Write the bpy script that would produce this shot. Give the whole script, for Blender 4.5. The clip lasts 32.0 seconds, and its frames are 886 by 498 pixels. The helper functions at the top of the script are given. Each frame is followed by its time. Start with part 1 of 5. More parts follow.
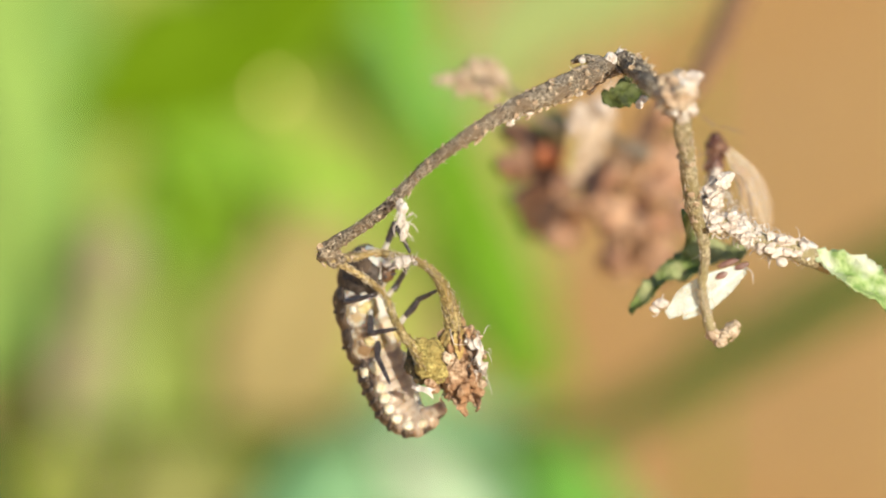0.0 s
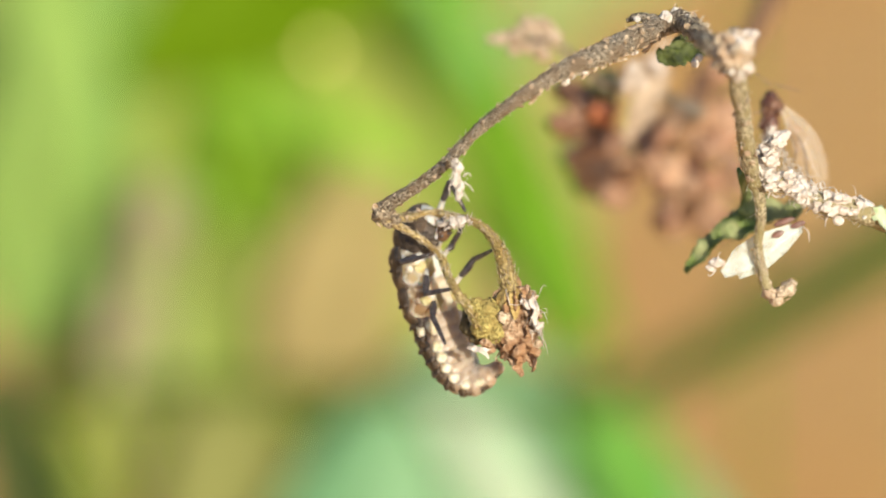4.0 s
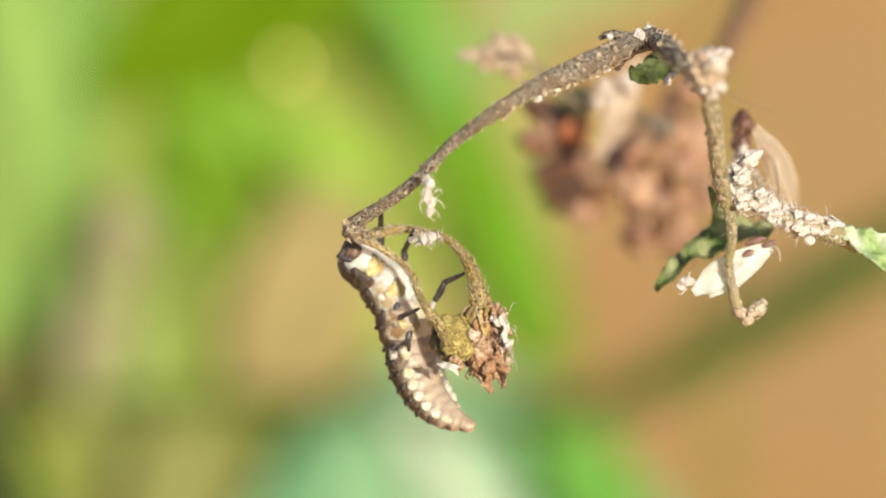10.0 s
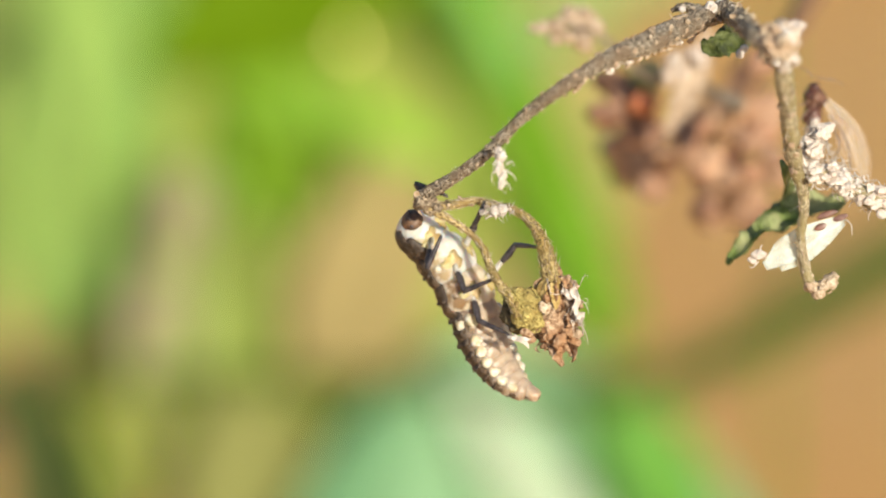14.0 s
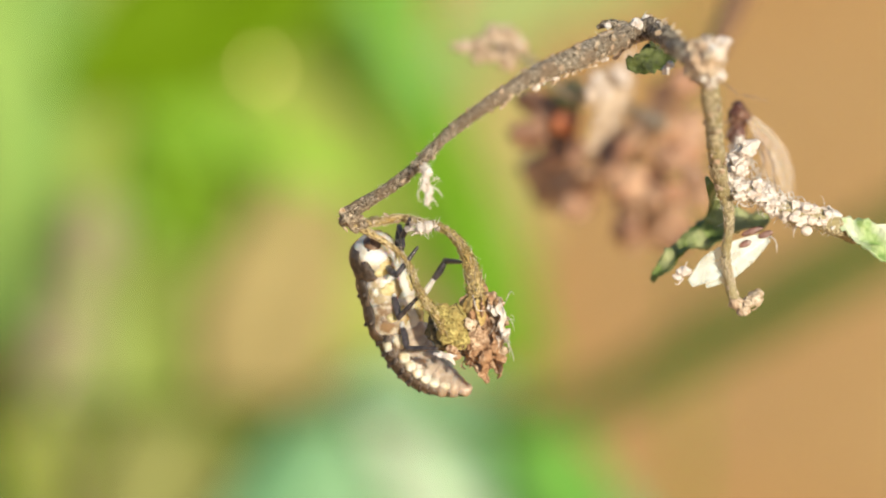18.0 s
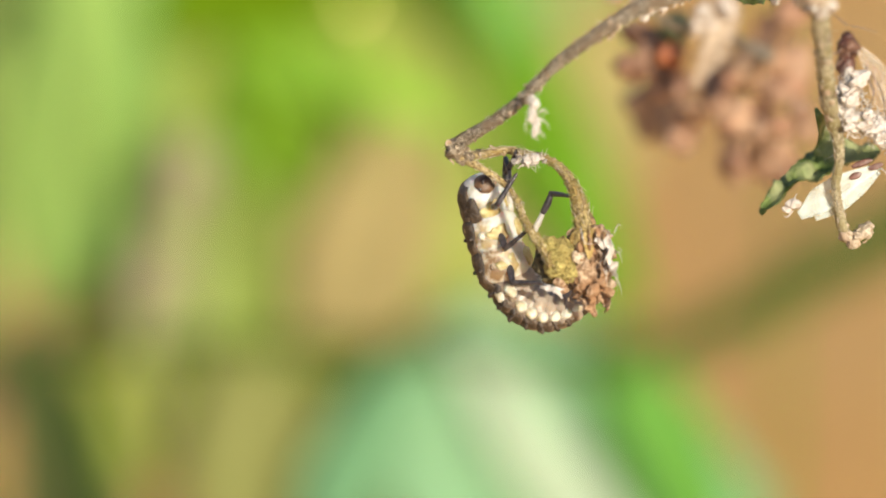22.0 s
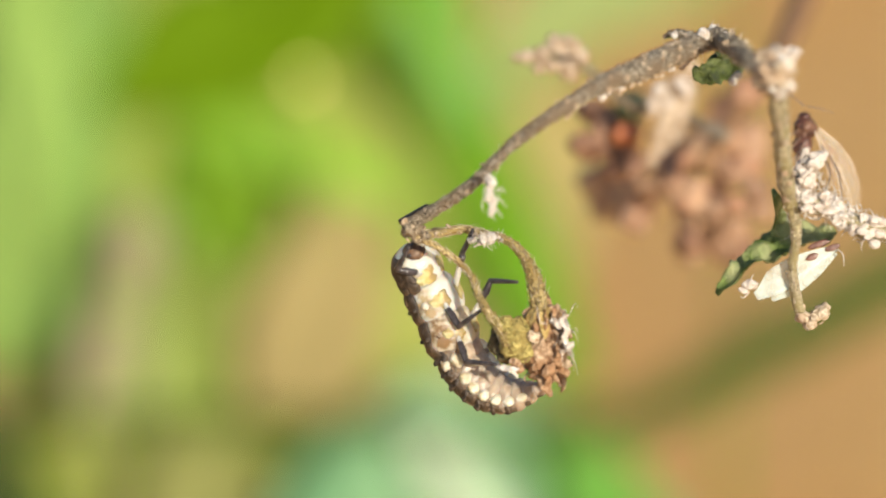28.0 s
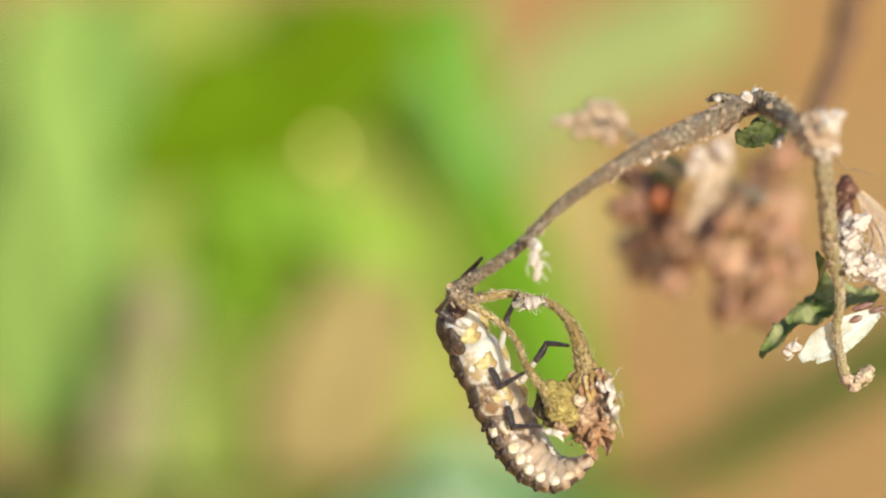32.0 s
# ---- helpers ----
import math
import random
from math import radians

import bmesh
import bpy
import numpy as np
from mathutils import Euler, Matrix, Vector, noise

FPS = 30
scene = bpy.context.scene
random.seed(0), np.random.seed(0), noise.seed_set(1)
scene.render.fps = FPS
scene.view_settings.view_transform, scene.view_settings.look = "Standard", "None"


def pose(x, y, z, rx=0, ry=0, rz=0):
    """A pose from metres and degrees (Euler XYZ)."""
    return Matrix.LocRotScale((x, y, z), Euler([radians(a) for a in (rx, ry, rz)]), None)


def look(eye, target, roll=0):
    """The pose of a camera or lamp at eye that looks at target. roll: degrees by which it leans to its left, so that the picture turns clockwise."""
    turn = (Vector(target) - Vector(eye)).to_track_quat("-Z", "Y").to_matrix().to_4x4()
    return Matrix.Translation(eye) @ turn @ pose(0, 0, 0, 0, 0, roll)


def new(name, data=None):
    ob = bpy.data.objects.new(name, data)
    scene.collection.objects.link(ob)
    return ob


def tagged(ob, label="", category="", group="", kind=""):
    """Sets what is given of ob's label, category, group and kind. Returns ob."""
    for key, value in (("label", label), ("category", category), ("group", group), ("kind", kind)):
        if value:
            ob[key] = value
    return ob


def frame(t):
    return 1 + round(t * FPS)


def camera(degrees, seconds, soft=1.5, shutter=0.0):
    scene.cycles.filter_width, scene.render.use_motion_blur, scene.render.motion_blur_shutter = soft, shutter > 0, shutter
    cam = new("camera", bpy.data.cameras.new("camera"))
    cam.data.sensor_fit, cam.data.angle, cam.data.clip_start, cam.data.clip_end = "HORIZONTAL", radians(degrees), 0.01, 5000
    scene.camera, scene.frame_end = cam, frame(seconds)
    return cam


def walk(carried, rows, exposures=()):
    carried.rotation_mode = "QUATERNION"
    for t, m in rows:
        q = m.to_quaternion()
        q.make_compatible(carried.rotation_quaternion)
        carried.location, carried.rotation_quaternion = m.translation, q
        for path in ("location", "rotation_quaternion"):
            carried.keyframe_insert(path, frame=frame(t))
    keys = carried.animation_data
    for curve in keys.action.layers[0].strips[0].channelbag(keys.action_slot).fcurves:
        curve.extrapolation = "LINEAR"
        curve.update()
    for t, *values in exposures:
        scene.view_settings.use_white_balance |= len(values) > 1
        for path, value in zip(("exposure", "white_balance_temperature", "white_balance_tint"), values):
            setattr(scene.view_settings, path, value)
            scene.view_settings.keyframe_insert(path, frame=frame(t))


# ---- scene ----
# Everything near the twig is laid out in millimetres in a frame V: x across, y away along the first line of sight, z up across it.
cam = camera(11.421, 32.0, soft=2.0)
cam.data.dof.use_dof = True
cam.data.dof.focus_distance = 0.1988
cam.data.dof.aperture_fstop = 27.0
PATH = [
    (0, pose(-0.00000, -0.17321, 0.38000, 60.000, -0.010, 0.006)),
    (0.5, pose(-0.00023, -0.17286, 0.38001, 59.823, 0.366, -0.164)),
    (1, pose(-0.00033, -0.17264, 0.38000, 59.714, 0.333, -0.071)),
    (1.5, pose(-0.00042, -0.17266, 0.38011, 60.272, 0.453, 0.162)),
    (2, pose(-0.00050, -0.17260, 0.38010, 60.051, 0.238, 0.097)),
    (2.5, pose(-0.00055, -0.17283, 0.38028, 60.392, 0.205, -0.329)),
    (3, pose(-0.00059, -0.17269, 0.38013, 59.136, 0.181, -0.117)),
    (3.5, pose(-0.00070, -0.17269, 0.38004, 59.286, 0.465, 0.323)),
    (5.5, pose(-0.00084, -0.17263, 0.37968, 59.713, 0.231, 0.243)),
    (6, pose(-0.00102, -0.17270, 0.37976, 60.000, 0.168, 0.317)),
    (6.5, pose(-0.00109, -0.17247, 0.37981, 60.280, 0.242, 0.572)),
    (7, pose(-0.00100, -0.17259, 0.37993, 60.271, 0.277, 0.460)),
    (7.5, pose(-0.00087, -0.17266, 0.37991, 59.702, -0.128, 0.056)),
    (8, pose(-0.00110, -0.17249, 0.37983, 59.487, 0.018, 0.473)),
    (8.5, pose(-0.00140, -0.17244, 0.37989, 59.526, -0.085, 0.679)),
    (9, pose(-0.00129, -0.17222, 0.37971, 59.423, -0.270, 0.578)),
    (9.5, pose(-0.00135, -0.17226, 0.37958, 59.254, -0.105, 0.721)),
    (10, pose(-0.00116, -0.17229, 0.37977, 59.617, -0.255, 0.150)),
    (10.5, pose(-0.00139, -0.17203, 0.37965, 59.436, -0.262, 0.529)),
    (11, pose(-0.00135, -0.17194, 0.37965, 59.535, -0.330, 0.272)),
    (11.5, pose(-0.00155, -0.17205, 0.37973, 59.555, -0.049, 0.837)),
    (12, pose(-0.00130, -0.17243, 0.37994, 59.954, -0.225, 0.409)),
    (12.5, pose(-0.00133, -0.17266, 0.37986, 59.752, -0.249, 0.577)),
    (13, pose(-0.00138, -0.17273, 0.37966, 59.595, -0.135, 0.552)),
    (13.5, pose(-0.00154, -0.17231, 0.37948, 59.604, -0.323, 0.541)),
    (14, pose(-0.00196, -0.17217, 0.37924, 59.370, -0.083, 0.847)),
    (14.5, pose(-0.00219, -0.17221, 0.37920, 59.648, -0.077, 0.898)),
    (16.5, pose(-0.00293, -0.17261, 0.37883, 59.571, -0.400, 0.705)),
    (17, pose(-0.00306, -0.17271, 0.37876, 60.220, -0.350, 0.788)),
    (17.5, pose(-0.00304, -0.17268, 0.37862, 60.144, -0.497, 0.306)),
    (18, pose(-0.00308, -0.17257, 0.37843, 59.850, -0.732, -0.264)),
    (18.5, pose(-0.00321, -0.17244, 0.37821, 59.858, -0.854, -0.217)),
    (19, pose(-0.00345, -0.17234, 0.37804, 59.785, -0.658, -0.124)),
    (19.5, pose(-0.00366, -0.17213, 0.37783, 59.589, -0.720, -0.125)),
    (20, pose(-0.00394, -0.17190, 0.37761, 58.978, -0.462, 0.426)),
    (20.5, pose(-0.00398, -0.17181, 0.37746, 58.516, -0.719, -0.089)),
    (21, pose(-0.00410, -0.17165, 0.37735, 58.878, -0.428, 0.080)),
    (21.5, pose(-0.00408, -0.17139, 0.37724, 58.245, -0.436, 0.147)),
    (22, pose(-0.00406, -0.17134, 0.37724, 59.088, -0.120, 0.646)),
    (22.5, pose(-0.00394, -0.17144, 0.37734, 59.393, -0.424, 0.429)),
    (23, pose(-0.00373, -0.17140, 0.37736, 59.718, -0.472, 0.149)),
    (23.5, pose(-0.00358, -0.17126, 0.37735, 59.465, -0.578, -0.202)),
    (24, pose(-0.00363, -0.17108, 0.37729, 59.043, -0.359, 0.253)),
    (24.5, pose(-0.00388, -0.17101, 0.37729, 59.272, -0.174, 0.542)),
    (25, pose(-0.00398, -0.17113, 0.37733, 59.392, -0.303, 0.793)),
    (25.5, pose(-0.00400, -0.17092, 0.37727, 59.258, -0.557, 0.332)),
    (27.5, pose(-0.00447, -0.17046, 0.37713, 59.716, -0.697, 0.049)),
    (28, pose(-0.00464, -0.17059, 0.37711, 60.032, -0.781, 0.176)),
    (28.5, pose(-0.00481, -0.17103, 0.37695, 59.856, -0.485, 0.323)),
    (29, pose(-0.00505, -0.17132, 0.37707, 60.165, -0.680, -0.012)),
    (29.5, pose(-0.00561, -0.17132, 0.37709, 60.199, -0.658, 0.118)),
    (30, pose(-0.00640, -0.17149, 0.37695, 59.914, -0.417, 0.151)),
    (30.5, pose(-0.00670, -0.17112, 0.37690, 59.938, -0.663, 0.330)),
    (31, pose(-0.00655, -0.17118, 0.37704, 60.624, -0.611, -0.320)),
    (31.5, pose(-0.00653, -0.17113, 0.37701, 60.426, -0.669, -0.071)),
    (32, pose(-0.00654, -0.17102, 0.37717, 60.910, -0.477, 0.033)),
]
walk(cam, PATH, exposures=[(0, 0.02), (14, 0.02), (32, -0.04)])

# ---- light ----
world = bpy.data.worlds.new("sky")
scene.world = world
world.use_nodes = True
wn = world.node_tree.nodes
sky = wn.new("ShaderNodeTexSky")
sky.sky_type, sky.sun_disc = "NISHITA", False
SUN_WAY = Vector((0.42, -0.73, 0.54)).normalized()
sky.sun_elevation = math.asin(SUN_WAY.z)
sky.sun_rotation = math.atan2(SUN_WAY.x, SUN_WAY.y)
wn["Background"].inputs["Strength"].default_value = 0.115
world.node_tree.links.new(sky.outputs[0], wn["Background"].inputs["Color"])
sun = new("sun", bpy.data.lights.new("sun", "SUN"))
sun.data.energy, sun.data.angle, sun.data.color = 5.3, radians(0.55), (1.0, 0.90, 0.72)
sun.matrix_world = look(SUN_WAY * 3, (0, 0, 0))

V = pose(0, 0, 0.28, -30)
MM = Matrix.Scale(0.001, 4)
WORLD = {}


# ---- materials ----
def ramp_mix(nt, fac, a, b):
    m = nt.nodes.new("ShaderNodeMix")
    m.data_type = "RGBA"
    nt.links.new(fac, m.inputs[0])
    for sock, c in ((m.inputs[6], a), (m.inputs[7], b)):
        if isinstance(c, tuple):
            sock.default_value = (*c, 1)
        else:
            nt.links.new(c, sock)
    return m.outputs[2]


def noise_fac(nt, scale, detail=5.0, low=0.35, high=0.65, flow=False):
    n = nt.nodes.new("ShaderNodeTexNoise")
    n.inputs["Scale"].default_value, n.inputs["Detail"].default_value = scale, detail
    if flow:
        at = nt.nodes.new("ShaderNodeAttribute")
        at.attribute_name = "flow"
        nt.links.new(at.outputs["Vector"], n.inputs["Vector"])
    else:
        tc = nt.nodes.new("ShaderNodeTexCoord")
        nt.links.new(tc.outputs["Object"], n.inputs["Vector"])
    r = nt.nodes.new("ShaderNodeMapRange")
    r.inputs[1].default_value, r.inputs[2].default_value = low, high
    nt.links.new(n.outputs[0], r.inputs[0])
    return r.outputs[0]


def surface(name, a, b, c=None, grain=4000, stain=700, rough=0.7, bump=0.4, relief=0.00008, thin=0.0, gloss=0.5, spread=0.0, sub=0.0, flow=False, low=0.35, high=0.65):
    """Colours a and b in fine grain, c in wider stains; thin: the share of light that passes through."""
    m = bpy.data.materials.new(name)
    m.use_nodes = True
    nt = m.node_tree
    p = nt.nodes["Principled BSDF"]
    fine = noise_fac(nt, grain, 5.0, low, high, flow)
    col = ramp_mix(nt, fine, a, b)
    if c:
        col = ramp_mix(nt, noise_fac(nt, stain, 3.0, 0.45, 0.62), col, c)
    if spread:
        info = nt.nodes.new("ShaderNodeObjectInfo")
        hsv = nt.nodes.new("ShaderNodeHueSaturation")
        mr = nt.nodes.new("ShaderNodeMapRange")
        mr.inputs[3].default_value, mr.inputs[4].default_value = 1 - spread, 1 + spread
        nt.links.new(info.outputs["Random"], mr.inputs[0])
        nt.links.new(mr.outputs[0], hsv.inputs["Value"])
        nt.links.new(col, hsv.inputs["Color"])
        col = hsv.outputs[0]
    nt.links.new(col, p.inputs["Base Color"])
    p.inputs["Roughness"].default_value = rough
    p.inputs["Specular IOR Level"].default_value = gloss
    if sub:
        p.inputs["Subsurface Weight"].default_value = sub
        p.inputs["Subsurface Scale"].default_value = 0.0015
        p.inputs["Subsurface Radius"].default_value = (1.0, 0.7, 0.45)
    if bump:
        bp = nt.nodes.new("ShaderNodeBump")
        bp.inputs["Strength"].default_value, bp.inputs["Distance"].default_value = bump, relief
        nt.links.new(fine, bp.inputs["Height"])
        nt.links.new(bp.outputs[0], p.inputs["Normal"])
    if thin:
        tr = nt.nodes.new("ShaderNodeBsdfTranslucent")
        nt.links.new(col, tr.inputs[0])
        mx = nt.nodes.new("ShaderNodeMixShader")
        mx.inputs[0].default_value = thin
        nt.links.new(p.outputs[0], mx.inputs[1])
        nt.links.new(tr.outputs[0], mx.inputs[2])
        nt.links.new(mx.outputs[0], nt.nodes["Material Output"].inputs[0])
    return m


def membrane(name, tint, veil, rough=0.25, film=0.0):
    """An insect's wing: mostly see-through, with a thin veil and gloss."""
    m = bpy.data.materials.new(name)
    m.use_nodes = True
    nt = m.node_tree
    p = nt.nodes["Principled BSDF"]
    p.inputs["Base Color"].default_value = (*tint, 1)
    p.inputs["Roughness"].default_value = rough
    p.inputs["Specular IOR Level"].default_value = 0.12
    if film:
        p.inputs["Thin Film Thickness"].default_value = film
        p.inputs["Thin Film IOR"].default_value = 1.6
    t = nt.nodes.new("ShaderNodeBsdfTransparent")
    mx = nt.nodes.new("ShaderNodeMixShader")
    nt.links.new(noise_fac(nt, 1500, 3.0, 0.1, 0.9), mx.inputs[0])
    rng = mx.inputs[0].links[0].from_node
    rng.inputs[3].default_value, rng.inputs[4].default_value = veil * 0.15, veil * 2.0
    nt.links.new(t.outputs[0], mx.inputs[1])
    nt.links.new(p.outputs[0], mx.inputs[2])
    nt.links.new(mx.outputs[0], nt.nodes["Material Output"].inputs[0])
    return m


BARK = surface("dry_bark", (0.085, 0.058, 0.030), (0.80, 0.68, 0.52), (0.33, 0.24, 0.155), 10000, 900, 0.8, 1.0, 0.00022, flow=True, low=0.34, high=0.70)
BARK_GREEN = surface("dry_bark_green", (0.13, 0.095, 0.045), (0.80, 0.70, 0.46), (0.34, 0.28, 0.13), 10000, 900, 0.8, 0.8, 0.0001, flow=True, low=0.34, high=0.70)
PEDICEL = surface("dry_pedicel", (0.16, 0.10, 0.035), (0.73, 0.58, 0.27), (0.35, 0.24, 0.08), 9500, 900, 0.8, 0.8, 0.0001, flow=True, low=0.34, high=0.70)
BARK_KNOB = surface("knobbly_bark", (0.06, 0.038, 0.018), (0.62, 0.51, 0.37), (0.20, 0.14, 0.08), 6500, 1500, 0.8, 0.9, 0.00012, low=0.34, high=0.70)
FIBRE = surface("dry_fibre", (0.46, 0.34, 0.20), (0.88, 0.78, 0.60), None, 1500, 700, 0.6, 0.0, thin=0.2)
HAIR = surface("white_hair", (0.78, 0.72, 0.62), (0.92, 0.88, 0.80), None, 1500, 700, 0.5, 0.0, thin=0.3)
SCALE = surface("tan_scale", (0.40, 0.27, 0.15), (0.86, 0.72, 0.54), (0.56, 0.40, 0.27), 4500, 900, 0.8, 0.8, 0.0001, 0.15)
DARK_BARK = surface("brown_bark", (0.16, 0.08, 0.035), (0.36, 0.20, 0.10), None, 2500, 600, 0.8, 0.6, 0.0001)
CONE = surface("green_calyx", (0.22, 0.17, 0.04), (0.70, 0.58, 0.20), (0.42, 0.32, 0.10), 6000, 1100, 0.9, 0.9, 0.00012)
# Dark olive that stands for shade on the seed cup's left side.
CALYX_SHADE = surface("calyx_shade_olive", (0.05, 0.045, 0.02), (0.16, 0.12, 0.06), None, 4200, 800, 0.85, 0.8, 0.0001)
SEPAL = surface("golden_sepal", (0.34, 0.22, 0.06), (0.72, 0.54, 0.22), (0.46, 0.31, 0.10), 4200, 900, 0.8, 0.8, 0.0001, 0.1)
HUSK = surface("dry_husk", (0.30, 0.15, 0.07), (0.82, 0.60, 0.40), (0.48, 0.27, 0.14), 4200, 800, 0.85, 0.9, 0.00012, 0.15)
CRUST = surface("pale_crust", (0.72, 0.60, 0.50), (0.96, 0.92, 0.86), (0.84, 0.72, 0.62), 3800, 700, 0.7, 0.9, 0.00014, 0.12)
SKIN = surface("white_shed_skin", (0.72, 0.62, 0.52), (0.92, 0.87, 0.80), None, 4000, 700, 0.6, 0.6, 0.00006, 0.3)
LEAF_DRY = surface("curled_green_leaf", (0.09, 0.14, 0.025), (0.24, 0.32, 0.08), (0.40, 0.43, 0.20), 3200, 600, 0.55, 0.7, 0.0001, 0.25)
LEAF_DARK = surface("dark_leaf_scrap", (0.022, 0.034, 0.006), (0.085, 0.11, 0.018), (0.16, 0.19, 0.06), 3200, 900, 0.62, 0.7, 0.0001, 0.1)
LEAF_LIGHT = surface("light_green_leaf", (0.24, 0.40, 0.10), (0.50, 0.62, 0.26), (0.74, 0.78, 0.60), 2600, 600, 0.55, 0.6, 0.0001, 0.25)
BERRY_RED = surface("red_brown_seed", (0.23, 0.110, 0.062), (0.38, 0.198, 0.115), (0.43, 0.265, 0.165), 2200, 500, 0.55, 0.7, 0.00015, 0.0, 0.5, 0.28)
BERRY_TAN = surface("tan_seed", (0.45, 0.26, 0.142), (0.63, 0.41, 0.248), (0.38, 0.21, 0.12), 2200, 500, 0.55, 0.7, 0.00015, 0.0, 0.5, 0.25)
SEED_DARK = surface("dark_seed", (0.16, 0.075, 0.045), (0.36, 0.20, 0.12), None, 2500, 500, 0.45, 0.5, 0.0001)
SEED_ORANGE = surface("orange_seed", (0.36, 0.10, 0.04), (0.52, 0.19, 0.07), None, 2500, 500, 0.45, 0.5, 0.0001)
LOBE = surface("tan_lobe", (0.36, 0.24, 0.15), (0.80, 0.66, 0.50), (0.47, 0.33, 0.21), 2600, 500, 0.8, 0.9, 0.00014, 0.15)
DORSAL = surface("dark_plate", (0.024, 0.018, 0.014), (0.082, 0.058, 0.042), (0.12, 0.08, 0.05), 4500, 1200, 0.5, 0.7, 0.00006)
BELLY_PALE = (0.76, 0.70, 0.62)


def hide(name, pale, mid, flank, inner, outer, sub):
    """A larva's soft skin: pale along the middle of the belly, mottled and darker towards the flanks."""
    m = surface(name, mid, pale, None, 2200, 800, 0.36, 0.35, 0.00006, sub=sub)
    nt = m.node_tree
    p = nt.nodes["Principled BSDF"]
    base = p.inputs["Base Color"].links[0].from_socket
    tc = nt.nodes.new("ShaderNodeTexCoord")
    xyz = nt.nodes.new("ShaderNodeSeparateXYZ")
    nt.links.new(tc.outputs["Object"], xyz.inputs[0])
    away = nt.nodes.new("ShaderNodeMath")
    away.operation = "ABSOLUTE"
    nt.links.new(xyz.outputs[0], away.inputs[0])
    share = nt.nodes.new("ShaderNodeMapRange")
    share.inputs[1].default_value, share.inputs[2].default_value = inner, outer
    nt.links.new(away.outputs[0], share.inputs[0])
    blot = nt.nodes.new("ShaderNodeMath")
    blot.operation = "MULTIPLY"
    nt.links.new(share.outputs[0], blot.inputs[0])
    nt.links.new(noise_fac(nt, 1900, 3.0, 0.40, 0.56), blot.inputs[1])
    nt.links.new(ramp_mix(nt, blot.outputs[0], base, flank), p.inputs["Base Color"])
    return m


THORAX = hide("pale_belly", BELLY_PALE, (0.80, 0.71, 0.58), (0.46, 0.34, 0.20), 0.00050, 0.00115, 0.75)
MIDBELLY = hide("tan_belly", (0.80, 0.70, 0.56), (0.60, 0.46, 0.30), (0.26, 0.16, 0.08), 0.00030, 0.00105, 0.65)
ABDOMEN = hide("brown_belly", (0.51, 0.39, 0.29), (0.35, 0.245, 0.17), (0.18, 0.11, 0.065), 0.00055, 0.00120, 0.6)
CREAM = surface("cream_spot", (0.70, 0.56, 0.36), (0.90, 0.82, 0.66), (0.62, 0.48, 0.30), 4000, 1800, 0.5, 0.5, 0.00005, 0.0, 0.5, 0.0, 0.5)
OCHRE = surface("ochre_leg_base", (0.54, 0.38, 0.12), (0.78, 0.63, 0.32), (0.40, 0.26, 0.10), 2600, 1500, 0.45, 0.4, 0.00005, 0.0, 0.5, 0.0, 0.6)
HEAD = surface("brown_head", (0.05, 0.024, 0.012), (0.24, 0.13, 0.065), None, 2600, 900, 0.5, 0.3, 0.00004)
LEG = surface("black_leg", (0.022, 0.019, 0.022), (0.085, 0.072, 0.075), None, 5000, 900, 0.28, 0.4, 0.00004)
LEG_PALE = surface("pale_leg_joint", (0.46, 0.42, 0.36), (0.66, 0.62, 0.54), (0.34, 0.28, 0.20), 4000, 1200, 0.35, 0.3, 0.00004, 0.0, 0.5, 0.0, 0.4)
APHID = surface("red_brown_aphid", (0.035, 0.013, 0.010), (0.14, 0.055, 0.036), (0.20, 0.10, 0.06), 3800, 1600, 0.45, 0.3, 0.00003)
ANTENNA = surface("thin_bristle", (0.16, 0.09, 0.06), (0.32, 0.22, 0.16), None, 4500, 900, 0.4, 0.0)
WING = membrane("clear_wing", (0.86, 0.76, 0.62), 0.05, 0.40, 380.0)
VEIN = surface("wing_vein", (0.40, 0.22, 0.15), (0.66, 0.42, 0.30), None, 4500, 900, 0.4, 0.0)
VEIN_PALE = surface("pale_vein", (0.62, 0.46, 0.34), (0.82, 0.68, 0.52), None, 4500, 900, 0.35, 0.0)
WAX = membrane("white_wax_wing", (0.80, 0.90, 0.86), 0.30, 0.35)
RUST = surface("rust_mark", (0.10, 0.04, 0.028), (0.22, 0.10, 0.07), None, 4500, 900, 0.4, 0.3, 0.00003)
SOIL = surface("dry_soil", (0.535, 0.293, 0.093), (0.675, 0.41, 0.152), (0.615, 0.337, 0.106), 300, 14, 0.95, 0.8, 0.002)


def foliage(name, a, b, thin=0.4):
    return surface(name, a, b, None, 220, 60, 0.6, 0.3, 0.0004, thin, 0.2)


LIME_STRIPE = foliage("lime_grass", (0.318, 0.481, 0.11), (0.374, 0.565, 0.13))
DULL_LIME_EDGE = foliage("dull_lime_grass", (0.272, 0.361, 0.093), (0.32, 0.423, 0.109))
LIGHT_GREEN = foliage("light_green_grass", (0.22, 0.39, 0.088), (0.258, 0.458, 0.104))
TOP_LIGHT = foliage("pale_green_grass", (0.272, 0.421, 0.113), (0.32, 0.495, 0.133))
OLIVE = foliage("olive_leaf", (0.162, 0.289, 0.001), (0.19, 0.339, 0.001))
OLIVE_DEEP = foliage("deep_olive_leaf", (0.114, 0.212, 0.001), (0.134, 0.248, 0.001))
OLIVE_LOW = foliage("low_olive_leaf", (0.155, 0.297, 0.004), (0.183, 0.349, 0.004))
LIME = foliage("lime_leaf", (0.296, 0.535, 0.049), (0.348, 0.627, 0.057))
